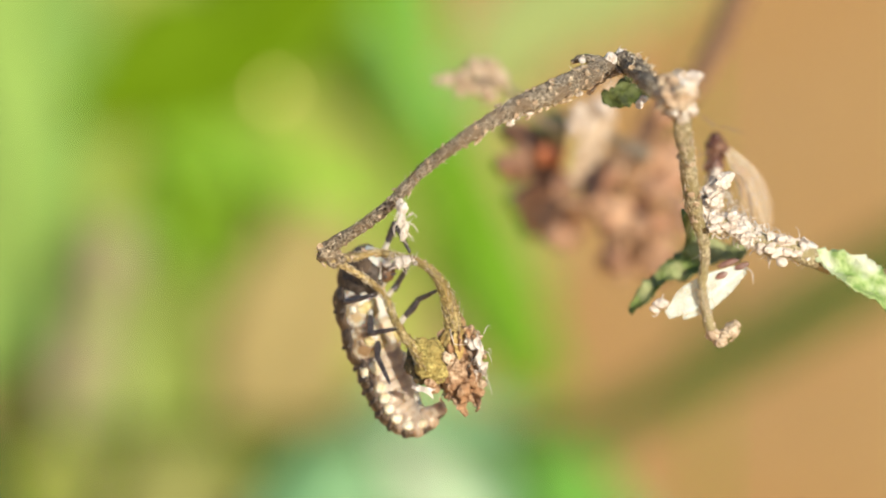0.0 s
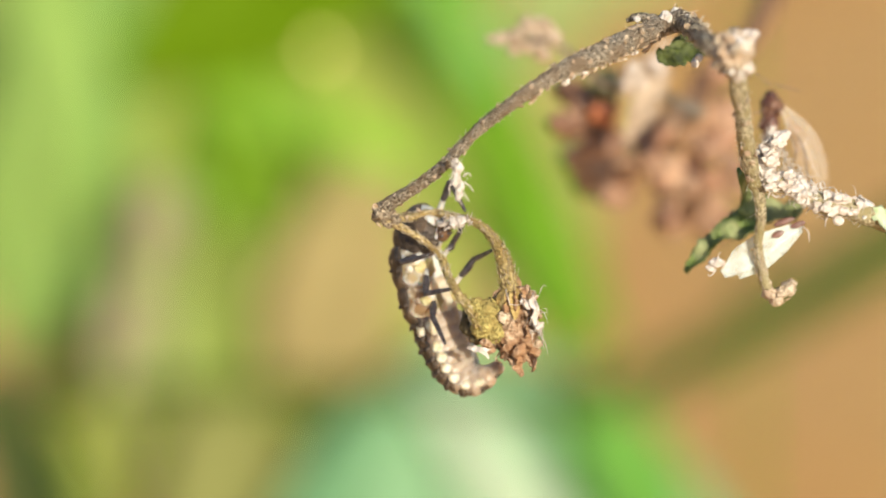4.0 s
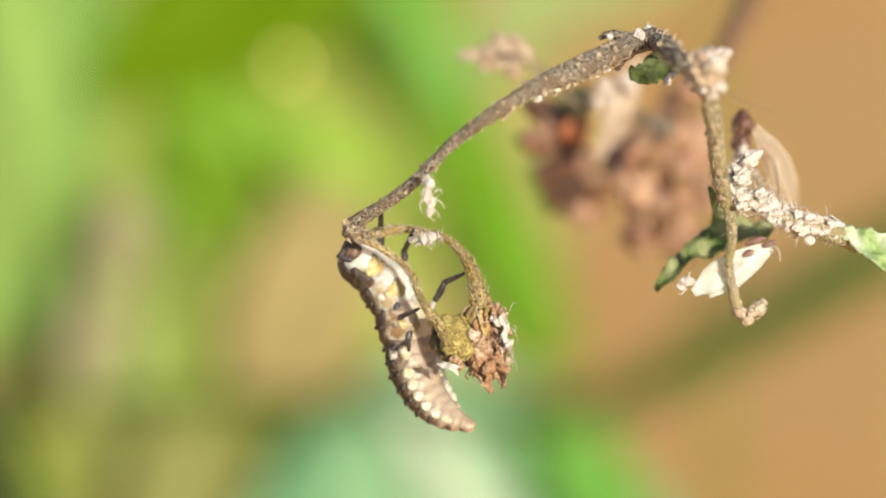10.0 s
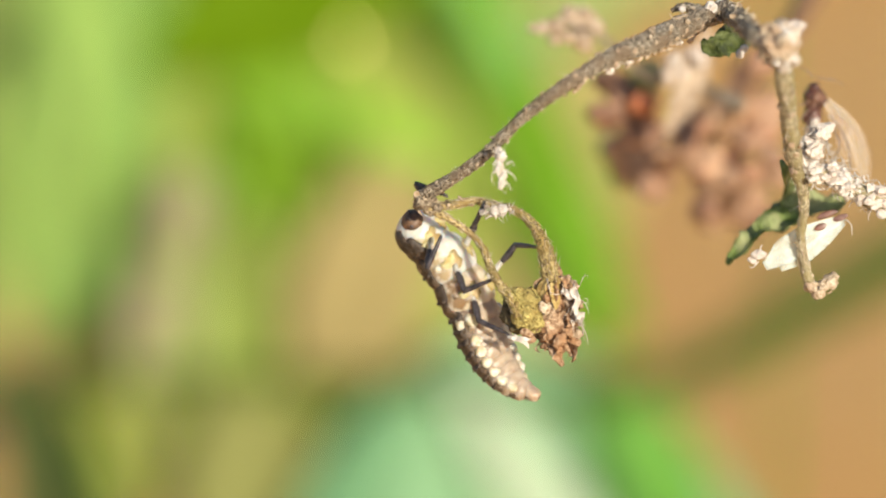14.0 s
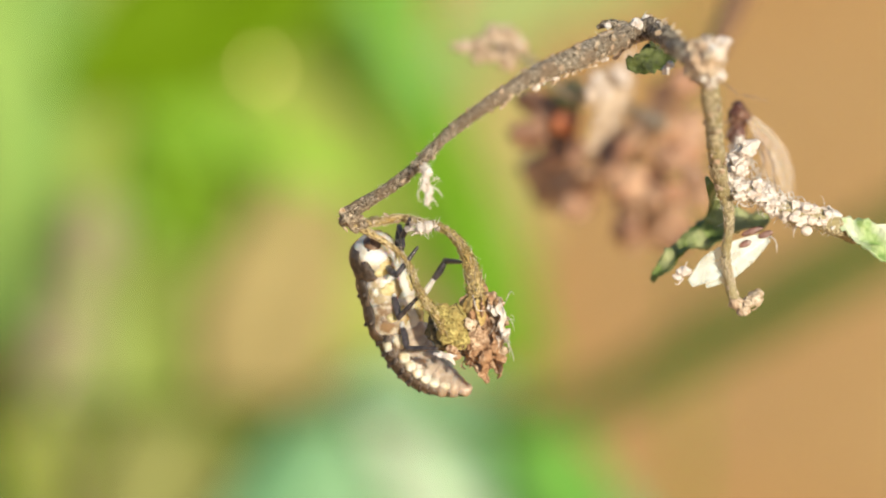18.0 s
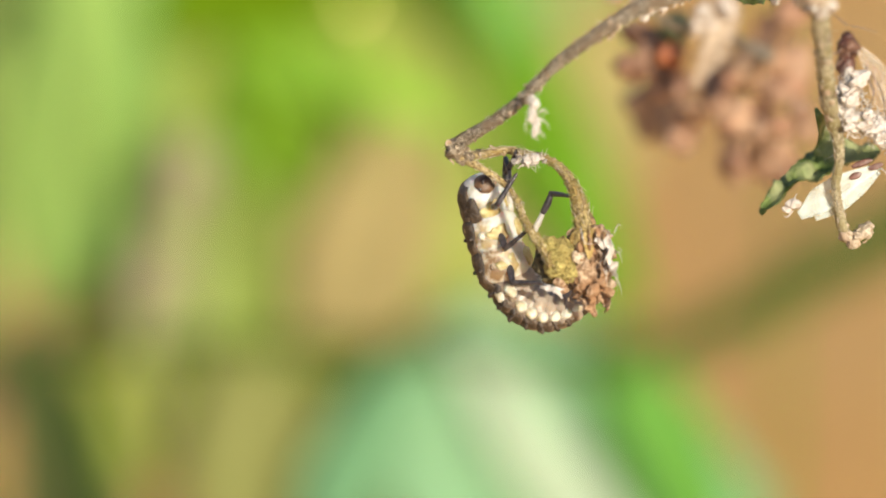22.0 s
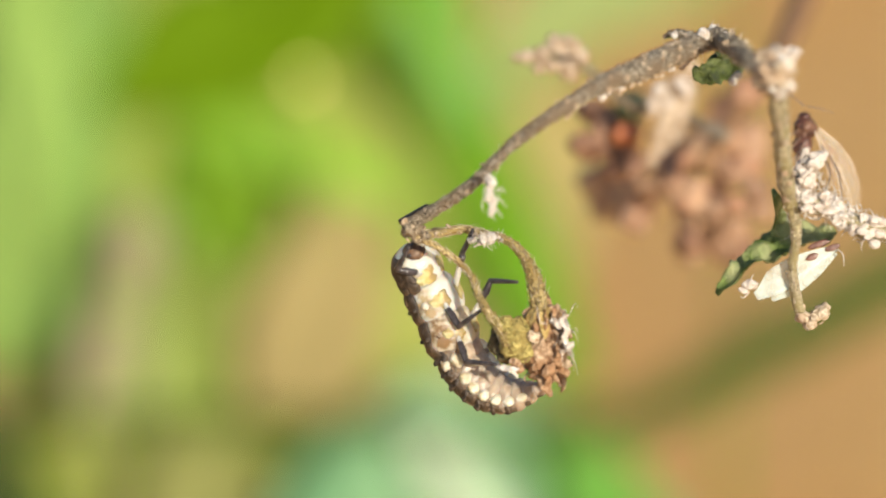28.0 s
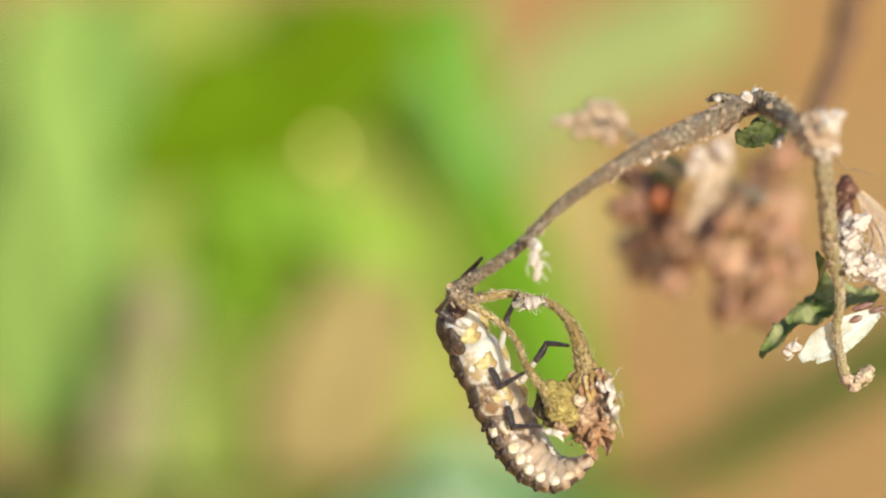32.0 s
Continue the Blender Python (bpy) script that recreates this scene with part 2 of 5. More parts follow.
LIME_SIDE = foliage("soft_lime_leaf", (0.272, 0.459, 0.063), (0.32, 0.539, 0.075))
VIVID = foliage("vivid_grass", (0.15, 0.332, 0.006), (0.176, 0.39, 0.008))
GRASS_PALE = foliage("pale_green_blade", (0.216, 0.476, 0.103), (0.254, 0.558, 0.121))
GRASS_DARK = foliage("dark_green_blade", (0.079, 0.159, 0.006), (0.093, 0.187, 0.008))
PALE_LIME = foliage("pale_lime_leaf", (0.418, 0.499, 0.181), (0.49, 0.585, 0.213))
LIME_DULL = foliage("dull_lime_leaf", (0.305, 0.361, 0.103), (0.359, 0.423, 0.121))
TAN = foliage("dry_tan_blade", (0.428, 0.341, 0.136), (0.502, 0.401, 0.16))
TAN_GREEN = foliage("tan_green_blade", (0.305, 0.39, 0.075), (0.359, 0.458, 0.089))
DRY_OLIVE = foliage("dry_olive_blade", (0.296, 0.305, 0.088), (0.348, 0.359, 0.104))
TAN_LEFT = foliage("soft_tan_blade", (0.368, 0.443, 0.142), (0.432, 0.519, 0.166))
GREEN_FILL = foliage("plain_green_leaf", (0.368, 0.443, 0.084), (0.432, 0.519, 0.098))
SHADE_TAN = foliage("tan_shaded_leaf", (0.492, 0.41, 0.161), (0.578, 0.482, 0.189))
WITHER = foliage("withered_leaf", (0.428, 0.361, 0.218), (0.502, 0.423, 0.256))
DARK = foliage("dark_leaf", (0.079, 0.131, 0.025), (0.093, 0.153, 0.029))
DARK_DULL = foliage("dull_dark_leaf", (0.123, 0.147, 0.043), (0.145, 0.173, 0.051))
TEAL = foliage("broad_leaf", (0.272, 0.487, 0.259), (0.32, 0.571, 0.303))
RIB = foliage("pale_midrib", (0.6, 0.705, 0.503), (0.704, 0.827, 0.591))
VIVID_LOW = foliage("vivid_low_leaf", (0.155, 0.39, 0.052), (0.183, 0.458, 0.062))
TEAL_DEEP = foliage("teal_leaf_edge", (0.18, 0.38, 0.181), (0.212, 0.446, 0.213))
STALK = foliage("dull_stalk", (0.079, 0.131, 0.017), (0.093, 0.153, 0.019))
STALK_PALE = foliage("pale_stalk", (0.234, 0.356, 0.052), (0.274, 0.418, 0.062))
BUD = surface("glossy_bud_leaf", (0.36, 0.34, 0.06), (0.42, 0.40, 0.08), None, 220, 60, 0.24, 0.0)
BUD.node_tree.nodes["Principled BSDF"].inputs["Specular Tint"].default_value = (1.0, 0.82, 0.35, 1)


# ---- makers ----
def smooth_line(pts, n):
    """n + 1 places evenly along a smooth line through pts."""
    p = [Vector(q) for q in pts]
    p = [2 * p[0] - p[1], *p, 2 * p[-1] - p[-2]]
    fine = []
    for i in range(1, len(p) - 2):
        a, b, c, d = p[i - 1:i + 3]
        for k in range(12):
            t = k / 12
            fine.append(0.5 * (2 * b + (c - a) * t + (2 * a - 5 * b + 4 * c - d) * t * t + (3 * b - a - 3 * c + d) * t ** 3))
    fine.append(p[-2])
    run = [0.0]
    for a, b in zip(fine, fine[1:]):
        run.append(run[-1] + (b - a).length)
    out, j = [], 0
    for k in range(n + 1):
        s = run[-1] * k / n
        while j < len(run) - 2 and run[j + 1] < s:
            j += 1
        f = (s - run[j]) / max(run[j + 1] - run[j], 1e-9)
        out.append(fine[j].lerp(fine[j + 1], min(max(f, 0), 1)))
    return out


def at_share(values, s):
    x = s * (len(values) - 1)
    i = min(int(x), len(values) - 2)
    return values[i] + (values[i + 1] - values[i]) * (x - i)


def tube(bm, pts, radii, rings=24, sides=10, rough=0.0, freq=3.0):
    """A round stem; its flow attribute runs along it, so that grain can follow the fibres."""
    line = smooth_line(pts, rings)
    flow = bm.verts.layers.float_vector.get("flow") or bm.verts.layers.float_vector.new("flow")
    run = 0.0
    side = Vector((0, -1, 0.2))
    rows = []
    for i, c in enumerate(line):
        d = (line[min(i + 1, rings)] - line[max(i - 1, 0)]).normalized()
        side = (side - d * side.dot(d)).normalized()
        up = d.cross(side)
        r = at_share(radii, i / rings)
        run += (c - line[i - 1]).length if i else 0.0
        row = []
        for k in range(sides):
            a = 2 * math.pi * k / sides
            w = side * math.cos(a) + up * math.sin(a)
            q = c + w * r
            if rough:
                q += w * r * rough * (noise.noise(q * freq) + 0.6 * noise.noise(q * freq * 2.7))
            v = bm.verts.new(q)
            v[flow] = Vector((run * 0.7, math.cos(a) * r, math.sin(a) * r)) * 0.001
            row.append(v)
        rows.append(row)
    for a, b in zip(rows, rows[1:]):
        for k in range(sides):
            bm.faces.new((a[k], a[(k + 1) % sides], b[(k + 1) % sides], b[k]))
    for row in (rows[0][::-1], rows[-1]):
        bm.faces.new(row)
    return line


def blob(bm, c, r, rough=0.25, freq=2.5, level=3, turn=(0, 0, 0)):
    r = Vector(r) if isinstance(r, (tuple, Vector)) else Vector((r, r, r))
    m = Matrix.Translation(c) @ Euler(turn).to_matrix().to_4x4() @ Matrix.Diagonal((*r, 1))
    made = bmesh.ops.create_icosphere(bm, subdivisions=level, radius=1, matrix=m)["verts"]
    c = Vector(c)
    if rough:
        for v in made:
            f = noise.noise(v.co * freq) + 0.5 * noise.noise(v.co * freq * 2.3)
            v.co = c + (v.co - c) * (1 + rough * f)
    return made


def blade(bm, pts, widths, face=(0, -1, 0), fold=0.15, thick=0.12, along=16, across=6, wave=0.0, freq=0.4):
    """A leaf with a little thickness: pts the midrib, widths half as wide as the leaf along it, face the way its upper side looks."""
    line = smooth_line(pts, along)
    face = Vector(face).normalized()
    layers = []
    for lift in (0.5, -0.5):
        rows = []
        for i, c in enumerate(line):
            d = (line[min(i + 1, along)] - line[max(i - 1, 0)]).normalized()
            s = d.cross(face).normalized()
            n = s.cross(d)
            w = max(at_share(widths, i / along), 0.01)
            row = []
            for k in range(across + 1):
                u = 2 * k / across - 1
                q = c + s * (u * w) + n * (fold * abs(u) * w + lift * thick)
                if wave:
                    q += n * wave * noise.noise(c * freq + s * (u * w * freq))
                    q += s * (0.5 * wave * u * noise.noise(q * freq * 3 + Vector((7, 0, 0))))
                row.append(bm.verts.new(q))
            rows.append(row)
        layers.append(rows)
    for rows, flip in zip(layers, (False, True)):
        for a, b in zip(rows, rows[1:]):
            for k in range(across):
                f = (a[k], a[k + 1], b[k + 1], b[k])
                bm.faces.new(f[::-1] if flip else f)
    top, low = layers
    edge = [r[0] for r in top] + top[-1][1:] + [r[-1] for r in top[::-1][1:]] + top[0][1:-1][::-1]
    under = [r[0] for r in low] + low[-1][1:] + [r[-1] for r in low[::-1][1:]] + low[0][1:-1][::-1]
    for i in range(len(edge)):
        j = (i + 1) % len(edge)
        bm.faces.new((edge[i], under[i], under[j], edge[j]))


def on_stem(pts, radii, n, low=0.0, high=1.0, around=(0.0, 6.283)):
    """n random places on a stem's surface: the place, the way along and the way out."""
    line = smooth_line(pts, 200)
    for _ in range(n):
        f = random.uniform(low, high)
        i = min(int(f * 200), 199)
        d = (line[i + 1] - line[i]).normalized()
        side = Vector((0, -1, 0)) - d * -d.y
        side.normalize()
        a = random.uniform(*around)
        out = side * math.cos(a) + d.cross(side) * math.sin(a)
        yield line[i] + out * at_share(radii, f) * 0.97, d, out


def strand(bm, pts, r):
    """A tapering hair of three sides through the places given."""
    rows = []
    d = (pts[-1] - pts[0]).normalized()
    side = d.cross(Vector((0.3, 0.5, 0.8))).normalized()
    up = d.cross(side)
    for i, p in enumerate(pts):
        k = 1.0 - 0.75 * (i / (len(pts) - 1)) ** 2
        rows.append([bm.verts.new(p + (side * math.cos(a) + up * math.sin(a)) * r * k) for a in (0, 2.1, 4.2)])
    for a, b in zip(rows, rows[1:]):
        for k in range(3):
            bm.faces.new((a[k], a[(k + 1) % 3], b[(k + 1) % 3], b[k]))
    bm.faces.new(rows[0][::-1])
    bm.faces.new(rows[-1])


def fibres(parent, pts, radii, n, size, lift, r, material, label, low=0.0, high=1.0):
    """Loose fibres and hairs that lie along a stem."""
    bm = bmesh.new()
    for c, d, out in on_stem(pts, radii, n, low, high):
        way = (d * random.choice((-1, 1)) + d.cross(out) * random.uniform(-0.4, 0.4)).normalized()
        s = size * random.uniform(0.4, 1.3)
        k = lift * random.random() ** 2
        strand(bm, [c, c + way * s * 0.5 + out * s * k * 0.35, c + way * s + out * s * k], r * random.uniform(0.6, 1.3))
    tagged(part("fuzz", bm, material, parent, label), kind="stuff")


def curls(parent, pts, radii, n, size, r, material, label, low=0.0, high=1.0):
    """Curled shreds and shed legs that stand off a stem."""
    bm = bmesh.new()
    for c, d, out in on_stem(pts, radii, n, low, high, (-2.6, 2.6)):
        s = size * random.uniform(0.4, 1.4)
        a = (out + d * random.uniform(-1, 1)).normalized()
        b = a.cross(d + out * 0.2 + Vector((0.1, 0.3, 0.2))).normalized() * random.choice((-1, 1))
        turn = random.uniform(0.6, 3.2)
        strand(bm, [c + (a * math.sin(turn * k / 5) + b * (1 - math.cos(turn * k / 5))) * (s / max(turn, 1.0)) for k in range(6)], r * random.uniform(0.6, 1.5))
    tagged(part("fuzz", bm, material, parent, label), kind="stuff")


def scales(parent, pts, radii, n, size, material, label, low=0.0, high=1.0, around=(0.0, 6.283)):
    """Curled scales that flake off a stem."""
    for c, d, out in on_stem(pts, radii, n, low, high, around):
        s = size * random.uniform(0.5, 1.4)
        way = (d + d.cross(out) * random.uniform(-0.8, 0.8)).normalized() * random.choice((-1, 1))
        bm = bmesh.new()
        blade(bm, [c, c + way * s * 0.6 + out * s * 0.18, c + way * s * 1.1 + out * s * random.uniform(0.2, 0.7)], [s * 0.4, s * 0.55, s * 0.15], out, 0.3, 0.05, 6, 4, s * 0.5, 2.5)
        part("scale", bm, material, parent, label)


def finish(name, bm, material, shape=None):
    if shape is not None:
        bm.transform(shape)
    bmesh.ops.recalc_face_normals(bm, faces=bm.faces[:])
    me = bpy.data.meshes.new(name)
    bm.to_mesh(me)
    bm.free()
    me.materials.append(material)
    me.polygons.foreach_set("use_smooth", [True] * len(me.polygons))
    return me


def thing(name, m, label, category, group="", kind=""):
    ob = tagged(new(name), label, category, group, kind)
    ob.empty_display_size = 0.002
    ob.matrix_world = m
    WORLD[ob] = m.copy()
    return ob


def part(name, bm, material, parent, label="", own=False):
    """Links bm, in millimetres of V (own: of the parent itself), as one mesh under a thing or a part."""
    shape = MM if own else WORLD[parent].inverted() @ V @ MM
    ob = new(name, finish(name, bm, material, shape))
    ob.parent = parent
    WORLD[ob] = WORLD[parent]
    return tagged(ob, label)


def rooted(p):
    """The pose of the place on the ground straight below p."""
    q = V @ (MM @ Vector(p))
    return pose(q.x, q.y, 0)


def ground_below(p):
    """That place in millimetres of V."""
    return (V @ MM).inverted() @ rooted(p).translation


# ---- ground ----
bm = bmesh.new()
N = 60
grid = []
for j in range(N + 1):
    row = []
    for i in range(N + 1):
        x, y = ((k / N * 2 - 1) for k in (i, j))
        x, y = 60 * x ** 5 + 0.8 * x, 60 * y ** 5 + 0.8 * y
        h = 0.012 * noise.noise((x * 9, y * 9, 0)) + 0.004 * noise.noise((x * 40, y * 40, 3))
        row.append(bm.verts.new((x, y, h - 0.012 if abs(x) + abs(y) < 3 else -0.02)))
    grid.append(row)
for a, b in zip(grid, grid[1:]):
    for i in range(N):
        bm.faces.new((a[i], a[i + 1], b[i + 1], b[i]))
tagged(new("ground", finish("ground", bm, SOIL)), "dry orange-tan bare soil under the weeds", "soil", "", "structure")


# ---- the weeds and grass behind ----
def weed(name, leaves, label, category, stalk=STALK_PALE, group=""):
    """A rooted plant: leaves are (line, half widths, material, face); the stalk rises from the ground to each leaf's base."""
    root = ground_below(leaves[0][0][0])
    ob = thing(name, rooted(leaves[0][0][0]), label, category, group)
    for pts, widths, mat, face in leaves:
        bm = bmesh.new()
        small = max(widths) < 2
        blade(bm, pts, widths, (0.234, -0.972, 0.033) if small else face, 0.0 if small else 0.12, 0.1 if small else 0.4, 18, 6, 0.0 if small else 2.0, 0.06)
        part("leaf", bm, mat, ob)
        bm = bmesh.new()
        base = Vector(pts[0])
        foot = Vector(root)
        mid = foot.lerp(base, 0.55) + Vector((4, 10, -6))
        tube(bm, [foot, mid, base], [1.0, 0.7, 0.5], 16, 8)
        part("stalk", bm, stalk, ob)
    return ob


FACE = (0.05, -0.95, 0.3)
weed("pale_grass_tuft", [
    ([(-47.76, 250.00, -14.04), (-46.51, 250.80, 0.88), (-45.25, 251.60, 15.85), (-44.29, 252.40, 32.02)], [2.3, 6.0, 5.2, 3.4], LIME_STRIPE, FACE),
    ([(-59.30, 253.00, -18.83), (-57.22, 253.80, 0.81), (-56.27, 254.60, 15.88), (-55.31, 255.40, 32.16)], [4.6, 6.4, 6.4, 5.2], DULL_LIME_EDGE, FACE),
    ([(-42.47, 258.00, -13.08), (-41.16, 258.80, -0.82), (-39.86, 259.60, 12.65), (-39.47, 260.40, 31.44)], [2.0, 3.5, 3.8, 3.5], LIGHT_GREEN, FACE),
    ([(-35.46, 262.00, 29.23), (-41.99, 262.80, 26.87), (-48.55, 263.60, 24.51), (-55.72, 264.40, 22.14)], [2.4, 4.7, 5.6, 5.3], TOP_LIGHT, FACE),
], "tuft of pale lime grass blades, out of focus", "grass")
weed("olive_leaved_weed", [
    ([(-10.65, 257.00, 30.82), (-18.78, 257.80, 23.24), (-28.71, 258.60, 18.54), (-38.10, 259.40, 14.41)], [5.2, 7.9, 7.6, 2.9], OLIVE, FACE),
    ([(-21.81, 259.00, 31.47), (-16.53, 259.80, 25.70), (-11.24, 260.60, 20.50), (-6.52, 261.40, 15.28)], [3.5, 4.7, 3.2, 1.2], OLIVE_DEEP, FACE),
    ([(-19.73, 257.00, -4.16), (-23.29, 257.80, 0.47), (-26.57, 258.60, 5.12), (-29.58, 259.40, 9.79)], [1.7, 4.4, 4.4, 2.0], OLIVE_LOW, FACE),
], "weed with broad olive-green leaves, far out of focus", "weed")
weed("lime_leaved_weed", [
    ([(-6.96, 256.00, 3.78), (-14.56, 256.80, 6.93), (-22.76, 257.60, 9.51), (-29.82, 258.40, 11.81)], [1.2, 2.6, 3.0, 1.5], LIME, FACE),
    ([(-29.70, 258.00, -2.49), (-29.78, 258.80, 2.18), (-29.28, 259.60, 8.04), (-27.61, 260.40, 13.93)], [1.2, 2.3, 2.6, 1.2], LIME_SIDE, FACE),
], "weed with narrow lime-green leaves, far out of focus", "weed")
weed("tall_grass_tuft", [
    ([(10.07, 258.50, -15.06), (5.92, 259.30, -3.42), (0.57, 260.10, 8.84), (-4.80, 260.90, 21.15), (-8.99, 261.70, 31.74)], [2.9, 4.2, 4.2, 4.1, 3.5], VIVID, FACE),
    ([(1.72, 260.00, 11.78), (-1.84, 260.80, 18.81), (-4.83, 261.60, 25.88), (-6.06, 262.40, 32.39)], [0.9, 2.9, 4.1, 4.1], GRASS_PALE, FACE),
    ([(-2.34, 254.00, 7.55), (-5.57, 254.80, 13.91), (-8.81, 255.60, 20.30), (-11.19, 256.40, 25.55)], [0.3, 0.9, 1.3, 1.2], GRASS_DARK, FACE),
], "tuft of tall bright green grass blades, out of focus", "grass")
weed("pale_lime_weed", [
    ([(26.30, 262.00, 31.99), (16.36, 262.80, 27.27), (8.45, 263.60, 23.13), (1.72, 264.40, 16.03)], [3.5, 5.6, 5.6, 2.4], PALE_LIME, FACE),
    ([(7.29, 270.00, -4.70), (6.65, 270.80, 2.49), (7.21, 271.60, 10.90), (8.68, 272.40, 17.55)], [1.8, 3.6, 3.6, 1.8], LIME_DULL, FACE),
], "weed with a pale lime leaf far behind the stem", "weed")
weed("bud_weed", [
    ([(-16.79, 244.00, 14.87), (-16.79, 244.00, 15.32), (-16.79, 244.00, 15.83), (-16.80, 244.00, 16.28)], [0.4, 0.7, 0.7, 0.4], BUD, FACE),
], "small weed with one glossy tan-green leaf", "weed")
weed("dry_grass_tuft", [
    ([(-18.31, 253.00, -18.54), (-16.09, 253.80, -9.89), (-13.85, 254.60, -1.78), (-12.47, 255.40, 4.02)], [5.2, 7.2, 6.6, 3.5], TAN, FACE),
    ([(-25.90, 255.00, -21.00), (-25.42, 255.80, -14.06), (-24.34, 256.60, -7.10), (-23.85, 257.40, -0.70)], [5.2, 6.4, 6.1, 2.9], TAN_GREEN, FACE),
    ([(-26.69, 252.00, -37.76), (-26.79, 252.80, -31.49), (-26.90, 253.60, -24.62), (-27.56, 254.40, -20.05)], [7.5, 7.5, 6.9, 3.5], DRY_OLIVE, FACE),
    ([(-35.12, 254.00, -18.70), (-35.81, 254.80, -11.79), (-35.35, 255.60, -3.68), (-33.71, 256.40, 3.30)], [4.1, 4.6, 4.3, 2.3], TAN_LEFT, FACE),
], "tuft of dry tan-green grass, out of focus", "grass")
weed("green_leaved_weed", [
    ([(-24.39, 261.00, -33.01), (-24.57, 261.80, -12.48), (-22.98, 262.60, 8.14), (-21.42, 263.40, 32.95)], [19.4, 21.2, 21.2, 17.6], GREEN_FILL, FACE),
    ([(-8.07, 263.00, -18.88), (-1.08, 263.80, -7.05), (5.36, 264.60, 3.63), (9.44, 265.40, 14.33)], [7.1, 8.9, 8.3, 4.7], SHADE_TAN, FACE),
], "weed with wide plain green leaves, out of focus", "weed")
weed("withered_weed", [
    ([(-34.90, 246.00, -5.30), (-34.12, 246.80, -3.03), (-33.35, 247.60, -0.18), (-33.02, 248.40, 2.11)], [1.0, 1.9, 2.0, 0.8], WITHER, FACE),
    ([(-38.24, 246.00, -16.12), (-37.47, 246.80, -12.73), (-36.42, 247.60, -9.89), (-35.64, 248.40, -7.62)], [1.0, 2.0, 2.0, 0.8], WITHER, FACE),
], "withered brown-leaved weed beside the grass", "weed", WITHER)
weed("dark_leaved_weed", [
    ([(-40.54, 246.00, -39.13), (-42.95, 246.80, -31.26), (-45.36, 247.60, -23.95), (-47.48, 248.40, -18.31)], [2.3, 2.4, 2.3, 0.9], DARK, FACE),
    ([(-47.73, 250.00, -39.54), (-48.74, 250.80, -32.17), (-49.75, 251.60, -24.77), (-51.62, 252.40, -16.78)], [3.4, 3.4, 2.9, 1.7], DARK_DULL, FACE),
], "weed with dark green leaves close to the ground", "weed", DARK)
broad = thing("broad_leaved_weed", rooted((16.82, 258.00, -52.34)), "low weed with one broad pale green leaf and whitish midrib", "weed")
bm = bmesh.new()
blade(bm, [(-9.67, 252.00, -17.17), (-6.18, 253.00, -22.06), (-0.93, 254.00, -28.40), (4.94, 255.00, -35.92), (16.73, 256.00, -52.12)], [6.7, 12.9, 16.8, 18.5, 18.0, 6.7], FACE, 0.10, 0.5, 24, 10, 2.5, 0.05)
leaf = part("leaf", bm, TEAL, broad)
bm = bmesh.new()
tube(bm, [(-7.09, 250.00, -16.22), (-3.89, 251.00, -21.37), (0.20, 252.00, -27.69), (5.47, 253.00, -35.18), (16.04, 254.00, -50.16)], [0.8, 3.5, 4.5, 4.5, 2.8], 20, 8)
part("midrib", bm, RIB, leaf, "whitish midrib")
bm = bmesh.new()
blade(bm, [(18.54, 249.00, -38.74), (15.63, 250.00, -29.70), (12.17, 251.00, -23.49), (7.55, 252.00, -17.85)], [3.3, 4.2, 4.4, 1.4], FACE, 0.15, 0.4, 18, 6, 2.0, 0.06)
part("leaf", bm, VIVID_LOW, broad, "brighter green small leaf")
bm = bmesh.new()
blade(bm, [(-19.07, 248.00, -39.06), (-17.47, 249.00, -31.13), (-14.15, 250.00, -24.30), (-8.79, 251.00, -18.56)], [3.9, 4.0, 3.1, 0.8], FACE, 0.15, 0.4, 18, 6, 2.0, 0.06)
part("leaf", bm, TEAL_DEEP, broad, "darker green leaf edge")
bm = bmesh.new()
tube(bm, [(16.82, 258.00, -52.34), ground_below((16.82, 258.00, -52.34))], [2.0, 2.4], 8, 8)
part("stalk", bm, STALK, broad)
vine = thing("creeping_stalk", rooted((64.85, 254.00, 9.19)), "dull green stalk creeping across between the weeds", "stalk")
bm = bmesh.new()
tube(bm, [(-66.64, 249.00, -19.11), (-46.10, 249.00, -19.46), (-30.72, 249.00, -18.04), (-13.04, 249.00, -18.53), (5.21, 249.00, -19.47), (14.89, 249.00, -18.23), (24.52, 249.00, -13.56), (39.78, 250.00, -4.86), (64.85, 254.00, 9.19)], [0.9, 0.9, 0.8, 0.8, 1.0, 2.2, 3.0, 3.2, 2.8], 60, 10, 0.1, 0.2)
part("stalk", bm, STALK, vine)
bm = bmesh.new()
tube(bm, [(64.85, 254.00, 9.19), ground_below((64.85, 254.00, 9.19))], [2.4, 2.8], 8, 8)
part("stalk", bm, STALK, vine)
for q in ((-66.64, 249.00, -19.11), (-46.10, 249.00, -19.46)):
    bm = bmesh.new()
    tube(bm, [q, ground_below(q)], [1.0, 1.3], 8, 8)
    part("prop_root", bm, STALK, vine)

# ---- the dried plant ----
FOOT = (42.0, 60.0, 0.0)
plant = thing("dried_plant", rooted(FOOT), "dried grey-brown weed tip with withered seed heads and curled leaves", "plant")
bm = bmesh.new()
tube(bm, [ground_below(FOOT), (41, 75, -120), (42, 62, -20), (44, 58, 20), (40, 60, 40)], [1.6, 1.5, 1.2, 1.0, 0.8], 40, 10, 0.15, 0.6)
part("main_stem", bm, BARK, plant)
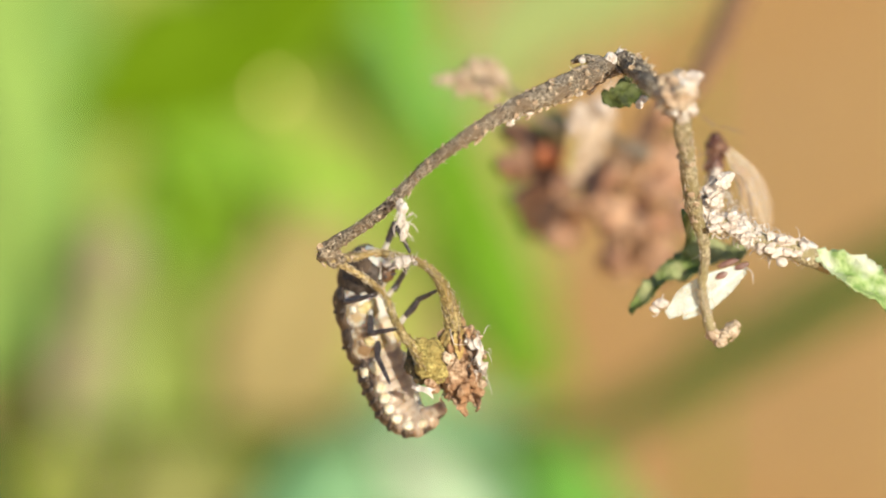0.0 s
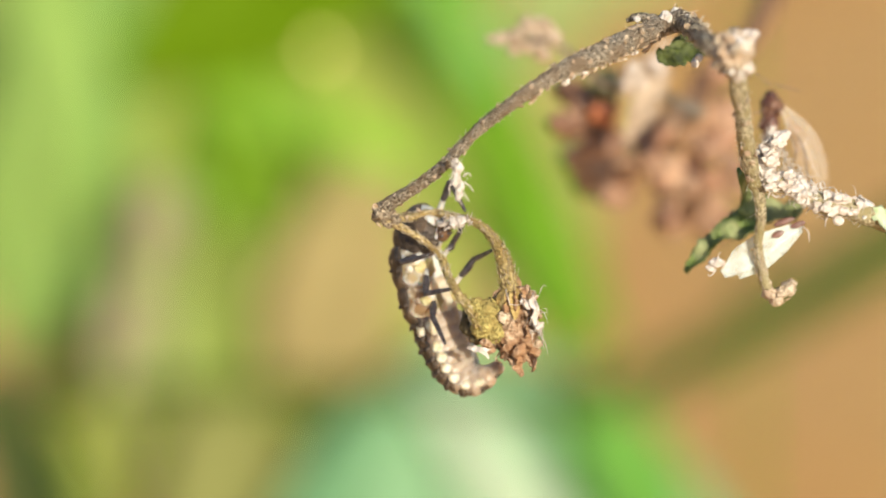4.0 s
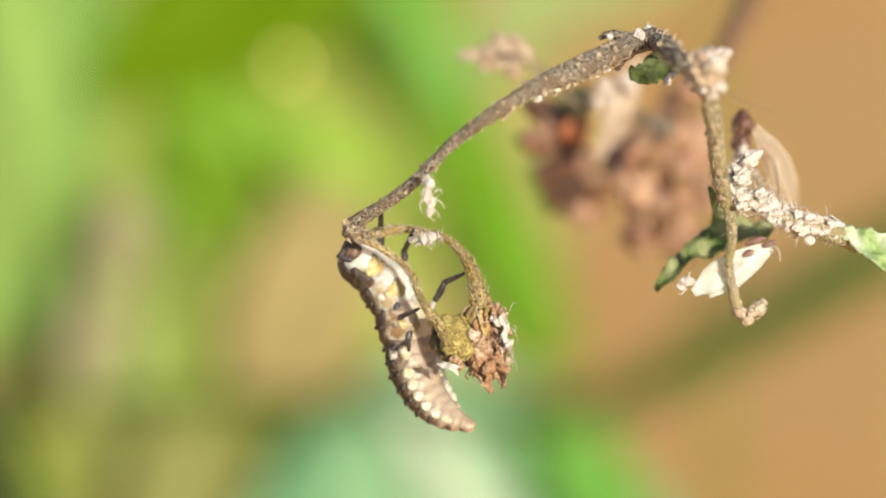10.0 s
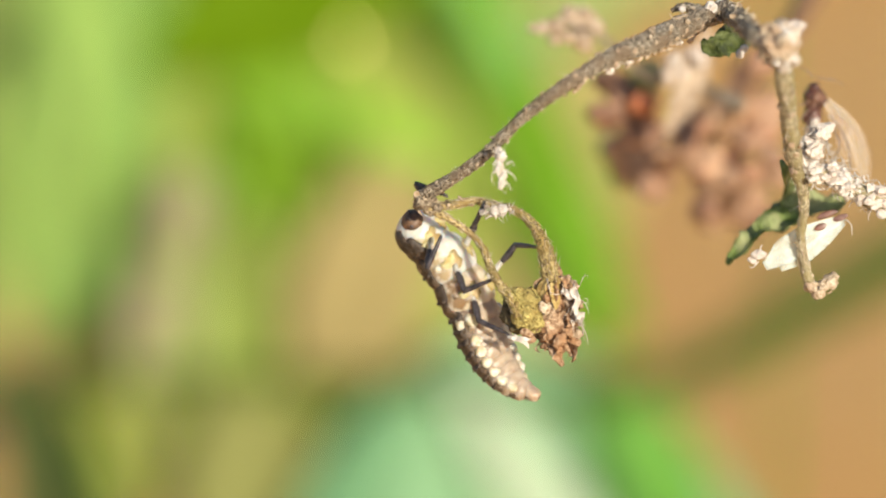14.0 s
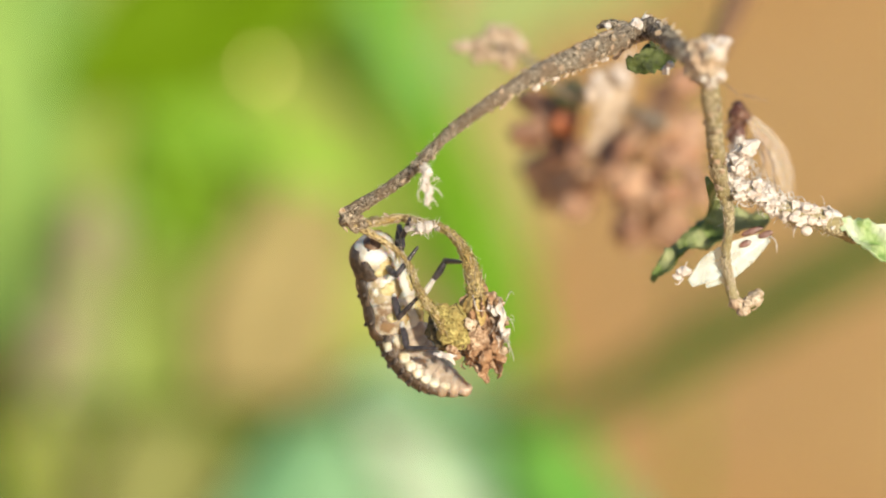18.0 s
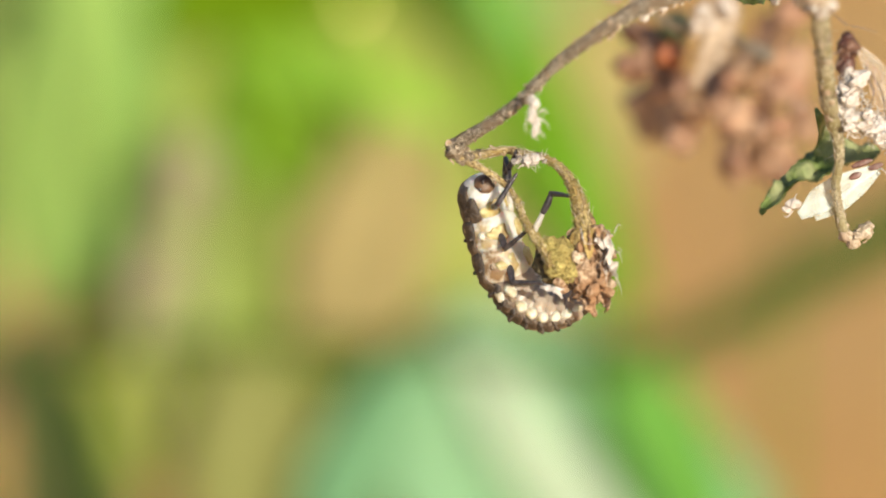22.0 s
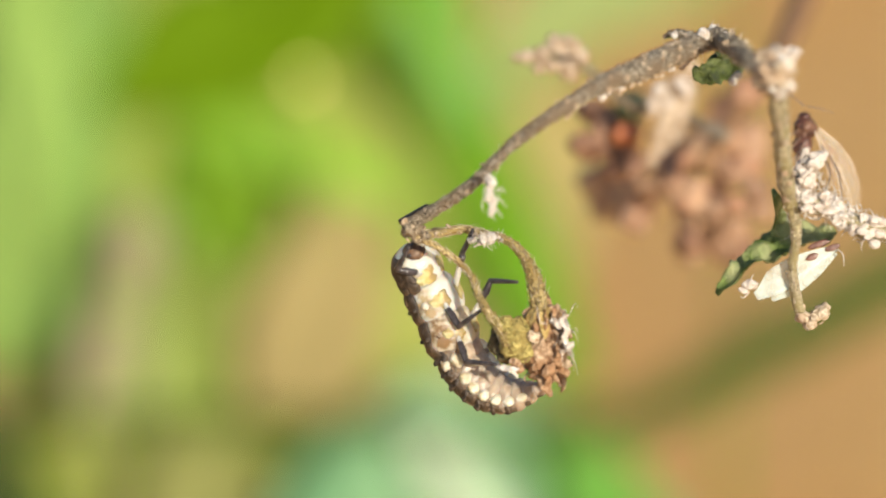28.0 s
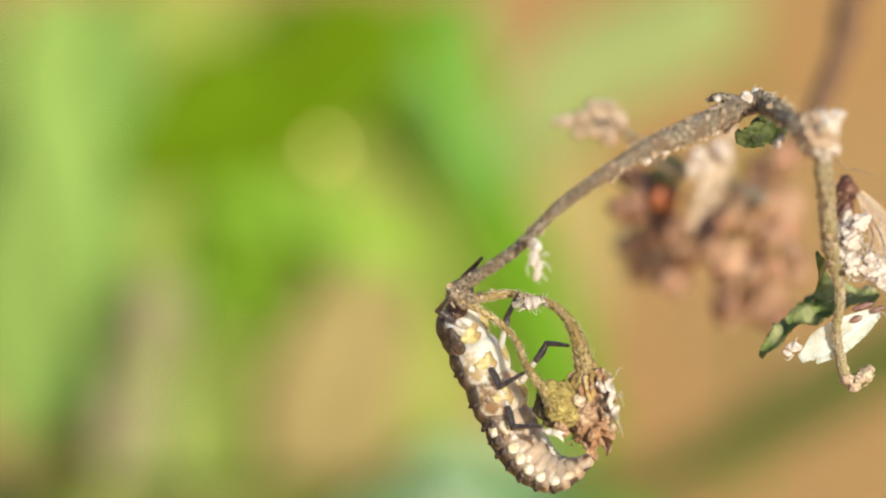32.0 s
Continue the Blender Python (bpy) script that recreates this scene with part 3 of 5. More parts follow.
# arching stem with the kink at its end
bm = bmesh.new()
STEM = [(8.59, -0.46, 8.17), (8.03, 0.49, 8.41), (6.75, -1.02, 7.90), (4.91, -3.11, 7.00), (2.89, -4.03, 6.12), (0.77, -4.66, 4.75), (-0.85, -3.43, 3.53), (-2.37, -2.32, 1.99), (-3.91, -1.14, 0.84), (-4.94, -0.34, 0.23), (-5.36, -0.04, -0.18)]
STEM_R = [0.38, 0.49, 0.52, 0.51, 0.40, 0.31, 0.28, 0.26, 0.26, 0.28, 0.34]
tube(bm, STEM, STEM_R, 200, 24, 0.16, 2.0)
stem = part("arching_stem", bm, BARK, plant)
random.seed(3)
fibres(stem, STEM, STEM_R, 420, 0.5, 0.2, 0.014, FIBRE, "loose pale fibres")
fibres(stem, STEM, STEM_R, 80, 0.30, 1.2, 0.012, HAIR, "short white hairs")
curls(stem, STEM, STEM_R, 150, 0.20, 0.015, FIBRE, "curled pale shreds", 0.0, 0.75)
scales(stem, STEM, STEM_R, 34, 0.17, SCALE, "pale flaking scale", 0.08, 0.52, (-2.4, 0.4))
scales(stem, STEM, STEM_R, 26, 0.22, SCALE, "pale flaking scale", 0.05, 0.5, (-1.2, 2.2))
scales(stem, STEM, STEM_R, 16, 0.16, SCALE, "pale flaking scale", 0.5, 0.98)
CRUMBS = [(2.92, -3.40, 5.68), (3.52, -3.30, 5.88), (4.11, -3.10, 6.11), (4.69, -2.80, 6.37), (5.25, -2.40, 6.63), (5.83, -1.80, 6.93), (6.45, -1.20, 7.20), (6.93, -0.60, 7.42), (0.91, -4.20, 4.59), (1.26, -4.20, 4.79), (-2.76, -1.60, 1.35), (-3.32, -1.30, 1.10), (7.58, 0.30, 8.52), (8.14, 0.30, 8.67), (8.51, 0.00, 8.50)]
random.seed(5)
for q in CRUMBS:
    for _ in range(3):
        bm = bmesh.new()
        off = Vector((random.uniform(-0.28, 0.28), random.uniform(-0.2, 0.1), random.uniform(-0.12, 0.12)))
        blob(bm, Vector(q) + off, (random.uniform(0.12, 0.28), random.uniform(0.08, 0.14), random.uniform(0.06, 0.13)), 0.9, 4.0, 3, (0, random.uniform(-0.9, -0.2), 0))
        part("flake", bm, random.choice((CRUST, SCALE)), stem, "pale crumbling flake")
bm = bmesh.new()
blob(bm, (-5.26, -0.09, -0.16), (0.44, 0.40, 0.48), 0.5, 3.2, 4)
blob(bm, (-4.80, 0.00, -0.54), (0.40, 0.34, 0.32), 0.5, 3.2, 4)
part("kink", bm, BARK_KNOB, plant, "knobbly kink")
# node and its neck
bm = bmesh.new()
tube(bm, [(7.91, 0.27, 8.51), (8.67, -1.15, 8.14), (9.05, -7.00, 7.17), (9.83, -7.80, 6.65)], [0.50, 0.42, 0.36, 0.42], 24, 14, 0.35, 2.4)
neck = part("neck", bm, BARK, plant)
NECK = [(7.91, 0.27, 8.51), (8.67, -1.15, 8.14), (9.05, -7.00, 7.17), (9.83, -7.80, 6.65)]
fibres(neck, NECK, [0.5, 0.42, 0.36, 0.42], 120, 0.5, 0.5, 0.022, FIBRE, "loose pale fibres")
scales(neck, NECK, [0.5, 0.42, 0.36, 0.42], 14, 0.34, SCALE, "pale flaking scale")
for q, r in (((10.14, -8.00, 6.69), 0.81), ((10.48, -7.90, 7.08), 0.60), ((9.94, -8.00, 7.13), 0.52), ((10.34, -7.80, 6.20), 0.57), ((9.78, -7.33, 6.02), 0.34), ((9.53, -7.44, 6.36), 0.29)):
    bm = bmesh.new()
    blob(bm, q, r, 0.7, 2.9, 4)
    part("node_knob", bm, CRUST if 0.55 < r < 0.7 else SCALE, plant, "pale crusted knob")
for q, r in (((7.98, -0.06, 8.80), 0.22), ((8.49, -0.74, 8.41), 0.24), ((7.53, -0.52, 8.57), 0.26), ((8.76, -2.67, 6.45), 0.20), ((8.92, -3.57, 6.64), 0.18), ((6.24, -1.05, 8.45), 0.16)):
    bm = bmesh.new()
    blob(bm, q, r, 0.5, 3.0)
    part("flake", bm, CRUST, plant, "pale flake")
bm = bmesh.new()
blade(bm, [(7.22, 1.60, 6.80), (8.09, 1.60, 6.98), (8.86, 1.60, 7.44), (8.76, 1.60, 8.39)], [0.22, 0.60, 0.80, 0.46], (0.2, -1, 0.3), 0.3, 0.06, 16, 8, 0.45, 1.5)
part("leaf_scrap", bm, LEAF_DARK, plant, "scrap of dark green leaf")
bm = bmesh.new()
tube(bm, [(5.80, -0.45, 8.42), (6.15, -0.54, 8.56), (6.61, -0.36, 8.55), (7.18, -0.17, 8.34)], [0.12, 0.20, 0.26, 0.34], 24, 10, 0.5, 3.4)
part("broken_spur", bm, BARK, plant)
# the twig that hangs from the node, with the stub below it
bm = bmesh.new()
TWIG = [(10.31, -7.33, 6.02), (10.65, -5.27, 4.49), (11.01, -2.81, 2.79), (11.43, -0.80, 1.30), (11.73, -0.10, 0.54), (11.84, 0.44, -0.48), (11.77, 1.10, -1.77), (11.99, 1.70, -2.93), (12.21, 2.00, -3.71)]
TWIG_R = [0.40, 0.37, 0.35, 0.36, 0.38, 0.27, 0.22, 0.21, 0.25]
tube(bm, TWIG, TWIG_R, 130, 20, 0.24, 2.2)
twig = part("hanging_twig", bm, BARK_GREEN, plant)
fibres(twig, TWIG, TWIG_R, 380, 0.45, 0.25, 0.014, FIBRE, "loose pale fibres")
fibres(twig, TWIG, TWIG_R, 90, 0.35, 1.2, 0.012, HAIR, "short white hairs")
scales(twig, TWIG, TWIG_R, 20, 0.22, SCALE, "pale flaking scale", 0.1, 0.6)
KNOB = [(10.06, -8.00, 7.13), (10.30, -7.99, 6.64), (10.31, -7.33, 6.02)]
curls(twig, KNOB, [0.5, 0.6, 0.5], 60, 0.4, 0.03, FIBRE, "curled pale shreds")
curls(neck, NECK, [0.5, 0.42, 0.36, 0.42], 60, 0.4, 0.03, FIBRE, "curled pale shreds")
scales(twig, KNOB, [0.5, 0.6, 0.5], 10, 0.34, CRUST, "pale curled crust scale")
scales(twig, [(12.21, 1.98, -3.59), (12.65, 2.00, -4.10), (13.29, 1.98, -3.59)], [0.25, 0.28, 0.25], 16, 0.26, SCALE, "dry bract")
for q, r in (((12.31, 2.00, -3.89), 0.32), ((12.73, 2.00, -4.20), 0.28), ((13.19, 2.00, -3.69), 0.34), ((12.86, 2.00, -3.94), 0.26), ((13.35, 2.03, -3.47), 0.22)):
    bm = bmesh.new()
    blob(bm, q, r, 0.45, 3.0)
    part("stub_knob", bm, SCALE, plant, "shrivelled bud remnant")
# crusted side shoot that runs to the light green leaf
bm = bmesh.new()
SHOOT = [(11.92, -0.37, 1.10), (12.90, -0.17, 1.10), (13.95, 0.35, 0.54), (14.98, 0.51, -0.02), (16.03, 0.80, 0.03), (16.82, 1.00, -0.43), (19.29, 5.50, -1.02), (22.93, 10.00, -2.11), (33.31, 34.00, -3.55), (42, 62, -24)]
tube(bm, SHOOT, [0.40, 0.46, 0.42, 0.40, 0.40, 0.28, 0.22, 0.3, 0.5, 0.8], 90, 14, 0.35, 2.2)
shoot = part("side_shoot", bm, BARK_GREEN, plant)
random.seed(4)
CRUSTY = [(12.45, -0.73, 3.27), (12.26, -0.65, 2.57), (12.01, -0.36, 1.69), (12.33, -0.23, 1.05), (13.02, -0.20, 1.15), (13.95, 0.32, 0.64), (14.98, 0.51, 0.08), (15.90, 0.80, 0.13), (16.77, 1.00, -0.36)]
for q in smooth_line(CRUSTY, 110):
    bm = bmesh.new()
    off = Vector((random.uniform(-0.2, 0.2), random.uniform(-0.50, 0.05), random.uniform(-0.34, 0.40)))
    blob(bm, q + off, (random.uniform(0.18, 0.52), random.uniform(0.12, 0.22), random.uniform(0.10, 0.22)), 0.7, 2.6, 4, (random.random(), random.uniform(-0.6, 0.6), random.random()))
    part("crust_lump", bm, CRUST, shoot, "pinkish-white crusty lump")
CRUSTY_R = [0.25, 0.35, 0.40, 0.50, 0.58, 0.55, 0.50, 0.46, 0.30]
scales(shoot, CRUSTY, CRUSTY_R, 40, 0.28, CRUST, "pinkish-white curled scale")
fibres(shoot, CRUSTY, CRUSTY_R, 140, 0.40, 0.6, 0.018, HAIR, "white hairs and shed legs")
curls(shoot, CRUSTY, CRUSTY_R, 130, 0.55, 0.024, SKIN, "curled white shreds of shed skin")
curls(shoot, CRUSTY, CRUSTY_R, 110, 0.32, 0.024, CRUST, "curled pinkish shreds")
bm = bmesh.new()
blob(bm, (15.32, 0.20, -0.59), (0.26, 0.2, 0.22), 0.15, 2.0)
part("wax_drop", bm, SKIN, shoot, "white waxy drop")
bm = bmesh.new()
blade(bm, [(16.70, 0.80, -0.38), (17.81, 0.60, -0.64), (18.82, 0.50, -1.25), (20.05, 0.50, -2.07), (21.15, 0.80, -2.74)], [0.22, 0.62, 0.95, 0.75, 0.1], (0.1, -0.8, 0.6), 0.22, 0.08, 30, 12, 0.5, 1.4)
part("leaf", bm, LEAF_LIGHT, plant, "light green leaf with pale blotches")
bm = bmesh.new()
blade(bm, [(8.67, 4.60, -3.00), (9.56, 4.90, -1.91), (10.90, 5.40, -1.02), (12.36, 5.80, -0.40), (14.09, 6.00, -0.02)], [0.12, 0.50, 0.75, 0.85, 0.35], (0.2, -0.6, 0.8), 0.3, 0.08, 30, 12, 0.6, 1.4)
part("leaf", bm, LEAF_DRY, plant, "curled dark green leaf")
bm = bmesh.new()
blade(bm, [(11.58, 5.40, -0.37), (11.42, 5.40, 0.42), (11.08, 2.07, 1.19), (10.89, 1.48, 1.78)], [0.62, 0.52, 0.40, 0.12], (0.4, -1, 0), 0.3, 0.07, 12, 6, 0.25, 1.2)
part("leaf", bm, LEAF_DRY, plant, "curled dark green leaf scrap")

# two drooping flower stalks
bm = bmesh.new()
tube(bm, [(-5.07, -0.20, -0.44), (-4.14, 0.45, -0.95), (-3.18, 1.00, -1.59), (-2.56, 0.60, -2.28), (-2.20, 0.30, -3.17), (-1.76, 0.10, -3.93), (-1.25, 0.00, -4.52), (-0.82, 0.00, -5.28)], [0.24, 0.16, 0.14, 0.13, 0.15, 0.17, 0.24, 0.30], 110, 14, 0.14, 3.0)
thin_stalk = part("flower_stalk", bm, PEDICEL, plant, "thin yellowish drooping stalk")
bm = bmesh.new()
blob(bm, (-0.56, 0.20, -4.98), (0.62, 0.58, 0.92), 0.25, 2.2, 4, (0, 0.3, 0))
blob(bm, (-0.28, 0.20, -5.54), (0.48, 0.46, 0.55), 0.40, 2.6, 4)
blob(bm, (-1.07, 0.10, -4.42), (0.36, 0.36, 0.5), 0.3, 2.4, 3, (0, 0.5, 0))
calyx = part("calyx", bm, CONE, plant, "mossy yellow-green seed cup")
# Dark blobs added behind the cup's left: its shaded side, put into colour.
bm = bmesh.new()
blob(bm, (-1.26, 1.00, -5.00), (0.46, 0.40, 0.80), 0.4, 2.0, 4, (0, 0.35, 0))
blob(bm, (-0.92, 0.80, -5.66), (0.46, 0.40, 0.50), 0.4, 2.0, 4)
part("husk", bm, CALYX_SHADE, calyx, "dark olive shade on the seed cup's left side")
for pts in ([(-1.43, -0.30, -6.24), (-1.07, -0.50, -6.34), (-0.66, -0.50, -6.49), (-0.46, -0.40, -6.75)], [(-1.12, -0.30, -6.19), (-0.81, -0.50, -6.34), (-0.36, -0.40, -6.34)]):
    bm = bmesh.new()
    blade(bm, pts, [0.04, 0.11, 0.10, 0.02], (0.3, -1, 0.4), 0.3, 0.03, 12, 4, 0.12, 3.0)
    part("shred", bm, SKIN, calyx, "white papery shred")
for q, r in (((-0.56, 0.00, -6.10), 0.26), ((-0.15, 0.20, -5.90), 0.24), ((-0.36, 0.30, -6.36), 0.22)):
    bm = bmesh.new()
    blob(bm, q, (r, r * 0.6, r), 0.6, 2.6)
    part("husk", bm, HUSK, calyx, "brown husk rim")
bm = bmesh.new()
tube(bm, [(-4.95, 0.00, -0.44), (-3.96, 1.49, -0.36), (-2.99, 2.00, -0.18), (-2.03, 1.60, -0.36), (-1.06, 1.20, -0.60), (-0.34, 0.90, -1.20), (0.18, 0.70, -2.12), (0.42, 0.60, -3.05), (0.61, 0.50, -3.81)], [0.20, 0.19, 0.18, 0.18, 0.16, 0.17, 0.25, 0.36, 0.44], 110, 14, 0.16, 2.8)
thick_stalk = part("flower_stalk", bm, PEDICEL, plant, "brown drooping stalk")
for q, r in (((-2.41, 1.20, -0.70), 0.13), ((-2.03, 1.10, -0.75), 0.15), ((-1.64, 1.10, -0.72), 0.14), ((-1.39, 1.00, -0.54), 0.11)):
    bm = bmesh.new()
    blob(bm, q, (r * 1.3, r, r * 0.8), 0.6, 3.4)
    part("flake", bm, SKIN, plant, "white scrap of shed skin")
SCRAP = [(-2.55, 1.00, -0.55), (-2.10, 0.90, -0.68), (-1.60, 0.85, -0.66), (-1.22, 0.80, -0.50)]
curls(thick_stalk, SCRAP, [0.12, 0.16, 0.16, 0.10], 46, 0.42, 0.022, SKIN, "curled white shreds of shed skin")
scales(thick_stalk, SCRAP, [0.10, 0.14, 0.14, 0.08], 12, 0.32, SKIN, "thin white scrap")
random.seed(8)
PED_A = [(-5.07, -0.20, -0.44), (-4.14, 0.45, -0.95), (-3.18, 1.00, -1.59), (-2.56, 0.60, -2.28), (-2.20, 0.30, -3.17), (-1.76, 0.10, -3.93), (-1.25, 0.00, -4.52), (-0.82, 0.00, -5.28)]
PED_B = [(-4.95, 0.00, -0.44), (-3.96, 1.49, -0.36), (-2.99, 2.00, -0.18), (-2.03, 1.60, -0.36), (-1.06, 1.20, -0.60), (-0.34, 0.90, -1.20), (0.18, 0.70, -2.12), (0.42, 0.60, -3.05), (0.61, 0.50, -3.81)]
fibres(thin_stalk, PED_A, [0.24, 0.16, 0.14, 0.13, 0.15, 0.17, 0.24, 0.3], 260, 0.35, 0.5, 0.018, FIBRE, "loose yellowish fibres")
fibres(thick_stalk, PED_B, [0.2, 0.2, 0.2, 0.19, 0.17, 0.18, 0.27, 0.42, 0.5], 300, 0.4, 0.5, 0.018, FIBRE, "loose brown fibres")
fibres(thin_stalk, PED_A, [0.24, 0.16, 0.14, 0.13, 0.15, 0.17, 0.24, 0.3], 420, 0.12, 1.2, 0.030, CONE, "mossy yellow grains", 0.5, 1.0)
fibres(thick_stalk, PED_B, [0.2, 0.2, 0.2, 0.19, 0.17, 0.18, 0.27, 0.42, 0.5], 420, 0.14, 1.0, 0.030, CONE, "mossy yellow grains", 0.55, 1.0)
scales(thick_stalk, PED_B, [0.2, 0.2, 0.2, 0.19, 0.17, 0.18, 0.27, 0.42, 0.5], 12, 0.2, SCALE, "dry scale", 0.0, 0.6)
scales(stem, [(-5.36, -0.04, -0.08), (-5.15, -0.14, -0.36), (-4.70, 0.22, -0.54)], [0.36, 0.36, 0.28], 14, 0.2, SCALE, "pale flaking scale")
bm = bmesh.new()
for _ in range(900):
    a, b = random.uniform(0, 6.28), random.uniform(-1.2, 1.2)
    c, r = random.choice(((Vector((-0.56, 0.20, -4.98)), (0.62, 0.58, 0.90)), (Vector((-0.28, 0.20, -5.54)), (0.48, 0.46, 0.56)), (Vector((-1.02, 0.10, -4.47)), (0.36, 0.36, 0.48))))
    q = c + Vector((math.cos(a) * math.cos(b) * r[0], math.sin(a) * math.cos(b) * r[1], math.sin(b) * r[2]))
    bmesh.ops.create_icosphere(bm, subdivisions=1, radius=random.uniform(0.025, 0.065), matrix=Matrix.Translation(q))
tagged(part("moss", bm, CONE, calyx, "mossy yellow grains"), kind="stuff")
head = part("seed_head", (lambda b: (blob(b, (0.87, 0.60, -5.09), (0.74, 0.66, 1.75), 0.5, 1.6, 4, (0, -0.08, 0)), b)[1])(bmesh.new()), HUSK, plant, "withered brown seed head")
for k in range(46):
    a, h = random.uniform(0, 6.28), random.uniform(-1.0, 1.7)
    c = Vector((0.87, 0.60, -5.09))
    out = Vector((math.cos(a), math.sin(a), 0))
    base = c + Vector((out.x * 0.60, out.y * 0.52, h))
    tip = base + out * random.uniform(-0.25, 0.15) + Vector((0, 0, random.uniform(-1.6, -0.7)))
    bm = bmesh.new()
    blade(bm, [base, base.lerp(tip, 0.4) + out * 0.22, tip], [0.14, random.uniform(0.18, 0.34), 0.08], out + Vector((0, 0, 0.3)), 0.4, 0.05, 12, 6, 0.5, 2.4)
    part("bract", bm, HUSK if k % 3 else SCALE, head)
for k in range(7):
    a = 6.283 * k / 7 + 0.3
    out = Vector((math.cos(a), math.sin(a), 0))
    top = Vector((0.61, 0.50, -3.86)) + Vector((out.x * 0.26, out.y * 0.26, 0.35))
    bm = bmesh.new()
    blade(bm, [top, top + out * 0.34 + Vector((0.05, 0, -0.42)), top + out * 0.40 + Vector((0.1, 0, -1.0 - 0.25 * (k % 3)))], [0.16, 0.30, 0.06], out + Vector((0, 0, 0.2)), 0.35, 0.06, 12, 6, 0.15, 1.8)
    part("sepal", bm, SEPAL, head, "golden dry sepal")
for pts in ([(1.48, -0.40, -3.79), (1.58, -0.50, -4.56), (1.73, -0.40, -5.32), (1.89, -0.20, -5.79)], [(1.12, -0.40, -4.00), (1.22, -0.50, -4.35), (1.58, -0.50, -4.35)], [(1.58, -0.40, -5.07), (1.83, -0.40, -5.37), (1.99, -0.30, -5.58)]):
    bm = bmesh.new()
    blade(bm, pts, [0.06, 0.17, 0.15, 0.03], (0.3, -1, 0.3), 0.35, 0.04, 14, 6, 0.4, 2.6)
    part("shred", bm, SKIN, head, "white papery shred")
bm = bmesh.new()
for _ in range(18):
    q = Vector((1.58, -0.45, -4.96)) + Vector((random.uniform(-0.35, 0.3), random.uniform(-0.1, 0.3), random.uniform(-0.9, 1.2)))
    w = Vector((random.uniform(-1, 1), random.uniform(-1, 0.3), random.uniform(-1, 1))).normalized() * random.uniform(0.2, 0.6)
    strand(bm, [q, q + w * 0.5 + Vector((0.05, 0, 0.08)), q + w], 0.032)
for k in range(9):
    q = Vector((1.73, -0.30, -4.76)) + Vector((random.uniform(-0.2, 0.2), random.uniform(-0.2, 0.2), random.uniform(-1.0, 1.0)))
    w = Vector((random.uniform(0.1, 0.6), random.uniform(-0.5, 0.3), random.uniform(-0.8, 0.5)))
    strand(bm, [q, q + w * 0.3 + Vector((0, 0, 0.15)), q + w * 0.6 + Vector((0, 0, 0.18)), q + w * 0.85 + Vector((0, 0, 0.05)), q + w * 0.95 - Vector((0, 0, 0.15))], 0.028)
strand(bm, [Vector((0.32, -1.60, -3.58)), Vector((0.40, -1.60, -3.93)), Vector((0.50, -1.60, -4.26)), Vector((0.75, -1.60, -4.30)), Vector((1.10, -1.60, -4.25))], 0.05)
tagged(part("tangle", bm, SKIN, head, "white threads of shed skin"), kind="stuff")
for pts in ([(0.61, 0.40, -6.37), (0.82, 0.30, -7.03), (1.12, 0.30, -7.54)], [(1.23, 0.40, -6.21), (1.48, 0.30, -6.82), (1.58, 0.20, -7.18)]):
    bm = bmesh.new()
    blade(bm, pts, [0.3, 0.3, 0.08], (0, -1, 0.2), 0.3, 0.06, 8, 4, 0.3, 2.0)
    part("bract", bm, HUSK, head)

# ---- the seed heads behind ----
bm = bmesh.new()
tube(bm, [(9.25, 26.00, 3.20), (11.03, 30.00, 5.90), (13.78, 38.00, 9.14), (16.32, 48.00, 13.63), (20.11, 56.00, 20.93), (40, 60, 40)], [0.4, 0.6, 0.8, 0.95, 1.0, 1.0], 50, 10, 0.2, 1.2)
stalk = part("cluster_stalk", bm, DARK_BARK, plant, "brown stalk of the seed cluster")
bm = bmesh.new()
tube(bm, [(0.02, 20.00, 8.35), (1.23, 20.50, 8.21), (2.70, 24.50, 8.47), (4.15, 25.00, 7.37), (5.59, 25.00, 6.15), (7.76, 27.00, 6.00), (10.50, 26.00, 4.76)], [0.16, 0.2, 0.22, 0.2, 0.25, 0.3, 0.35], 40, 8, 0.3, 1.6)
part("cluster_stalk", bm, BARK, plant)
for q, r in (((-0.34, 20.00, 8.35), 0.20), ((0.22, 20.00, 8.43), 0.36), ((0.91, 20.20, 8.40), 0.46), ((1.63, 20.40, 9.05), 0.50), ((2.35, 20.40, 8.85), 0.50), ((2.81, 20.60, 8.46), 0.46), ((2.19, 20.20, 7.80), 0.46), ((1.42, 20.00, 7.95), 0.36), ((0.79, 20.20, 7.80), 0.26), ((2.43, 20.50, 7.49), 0.3)):
    bm = bmesh.new()
    blob(bm, q, r, 0.5, 2.2)
    part("shrivelled_seed", bm, LOBE, plant, "shrivelled tan seed capsule")
for q, r, mat in (((3.84, 29.00, 4.34), 0.85, SEED_DARK), ((4.39, 29.00, 5.43), 0.8, SEED_DARK), ((5.58, 28.00, 4.89), 0.66, SEED_ORANGE), ((5.55, 29.00, 3.39), 0.85, SEED_DARK), ((4.89, 29.50, 4.19), 0.8, SEED_DARK), ((3.82, 29.00, 6.05), 0.7, SEED_DARK), ((5.69, 29.00, 6.37), 0.75, LEAF_DRY), ((4.70, 30.00, 2.94), 0.7, BERRY_RED)):
    bm = bmesh.new()
    blob(bm, q, (r * 1.1, r * 0.9, r), 0.55, 1.5, 4)
    part("seed", bm, mat, plant)
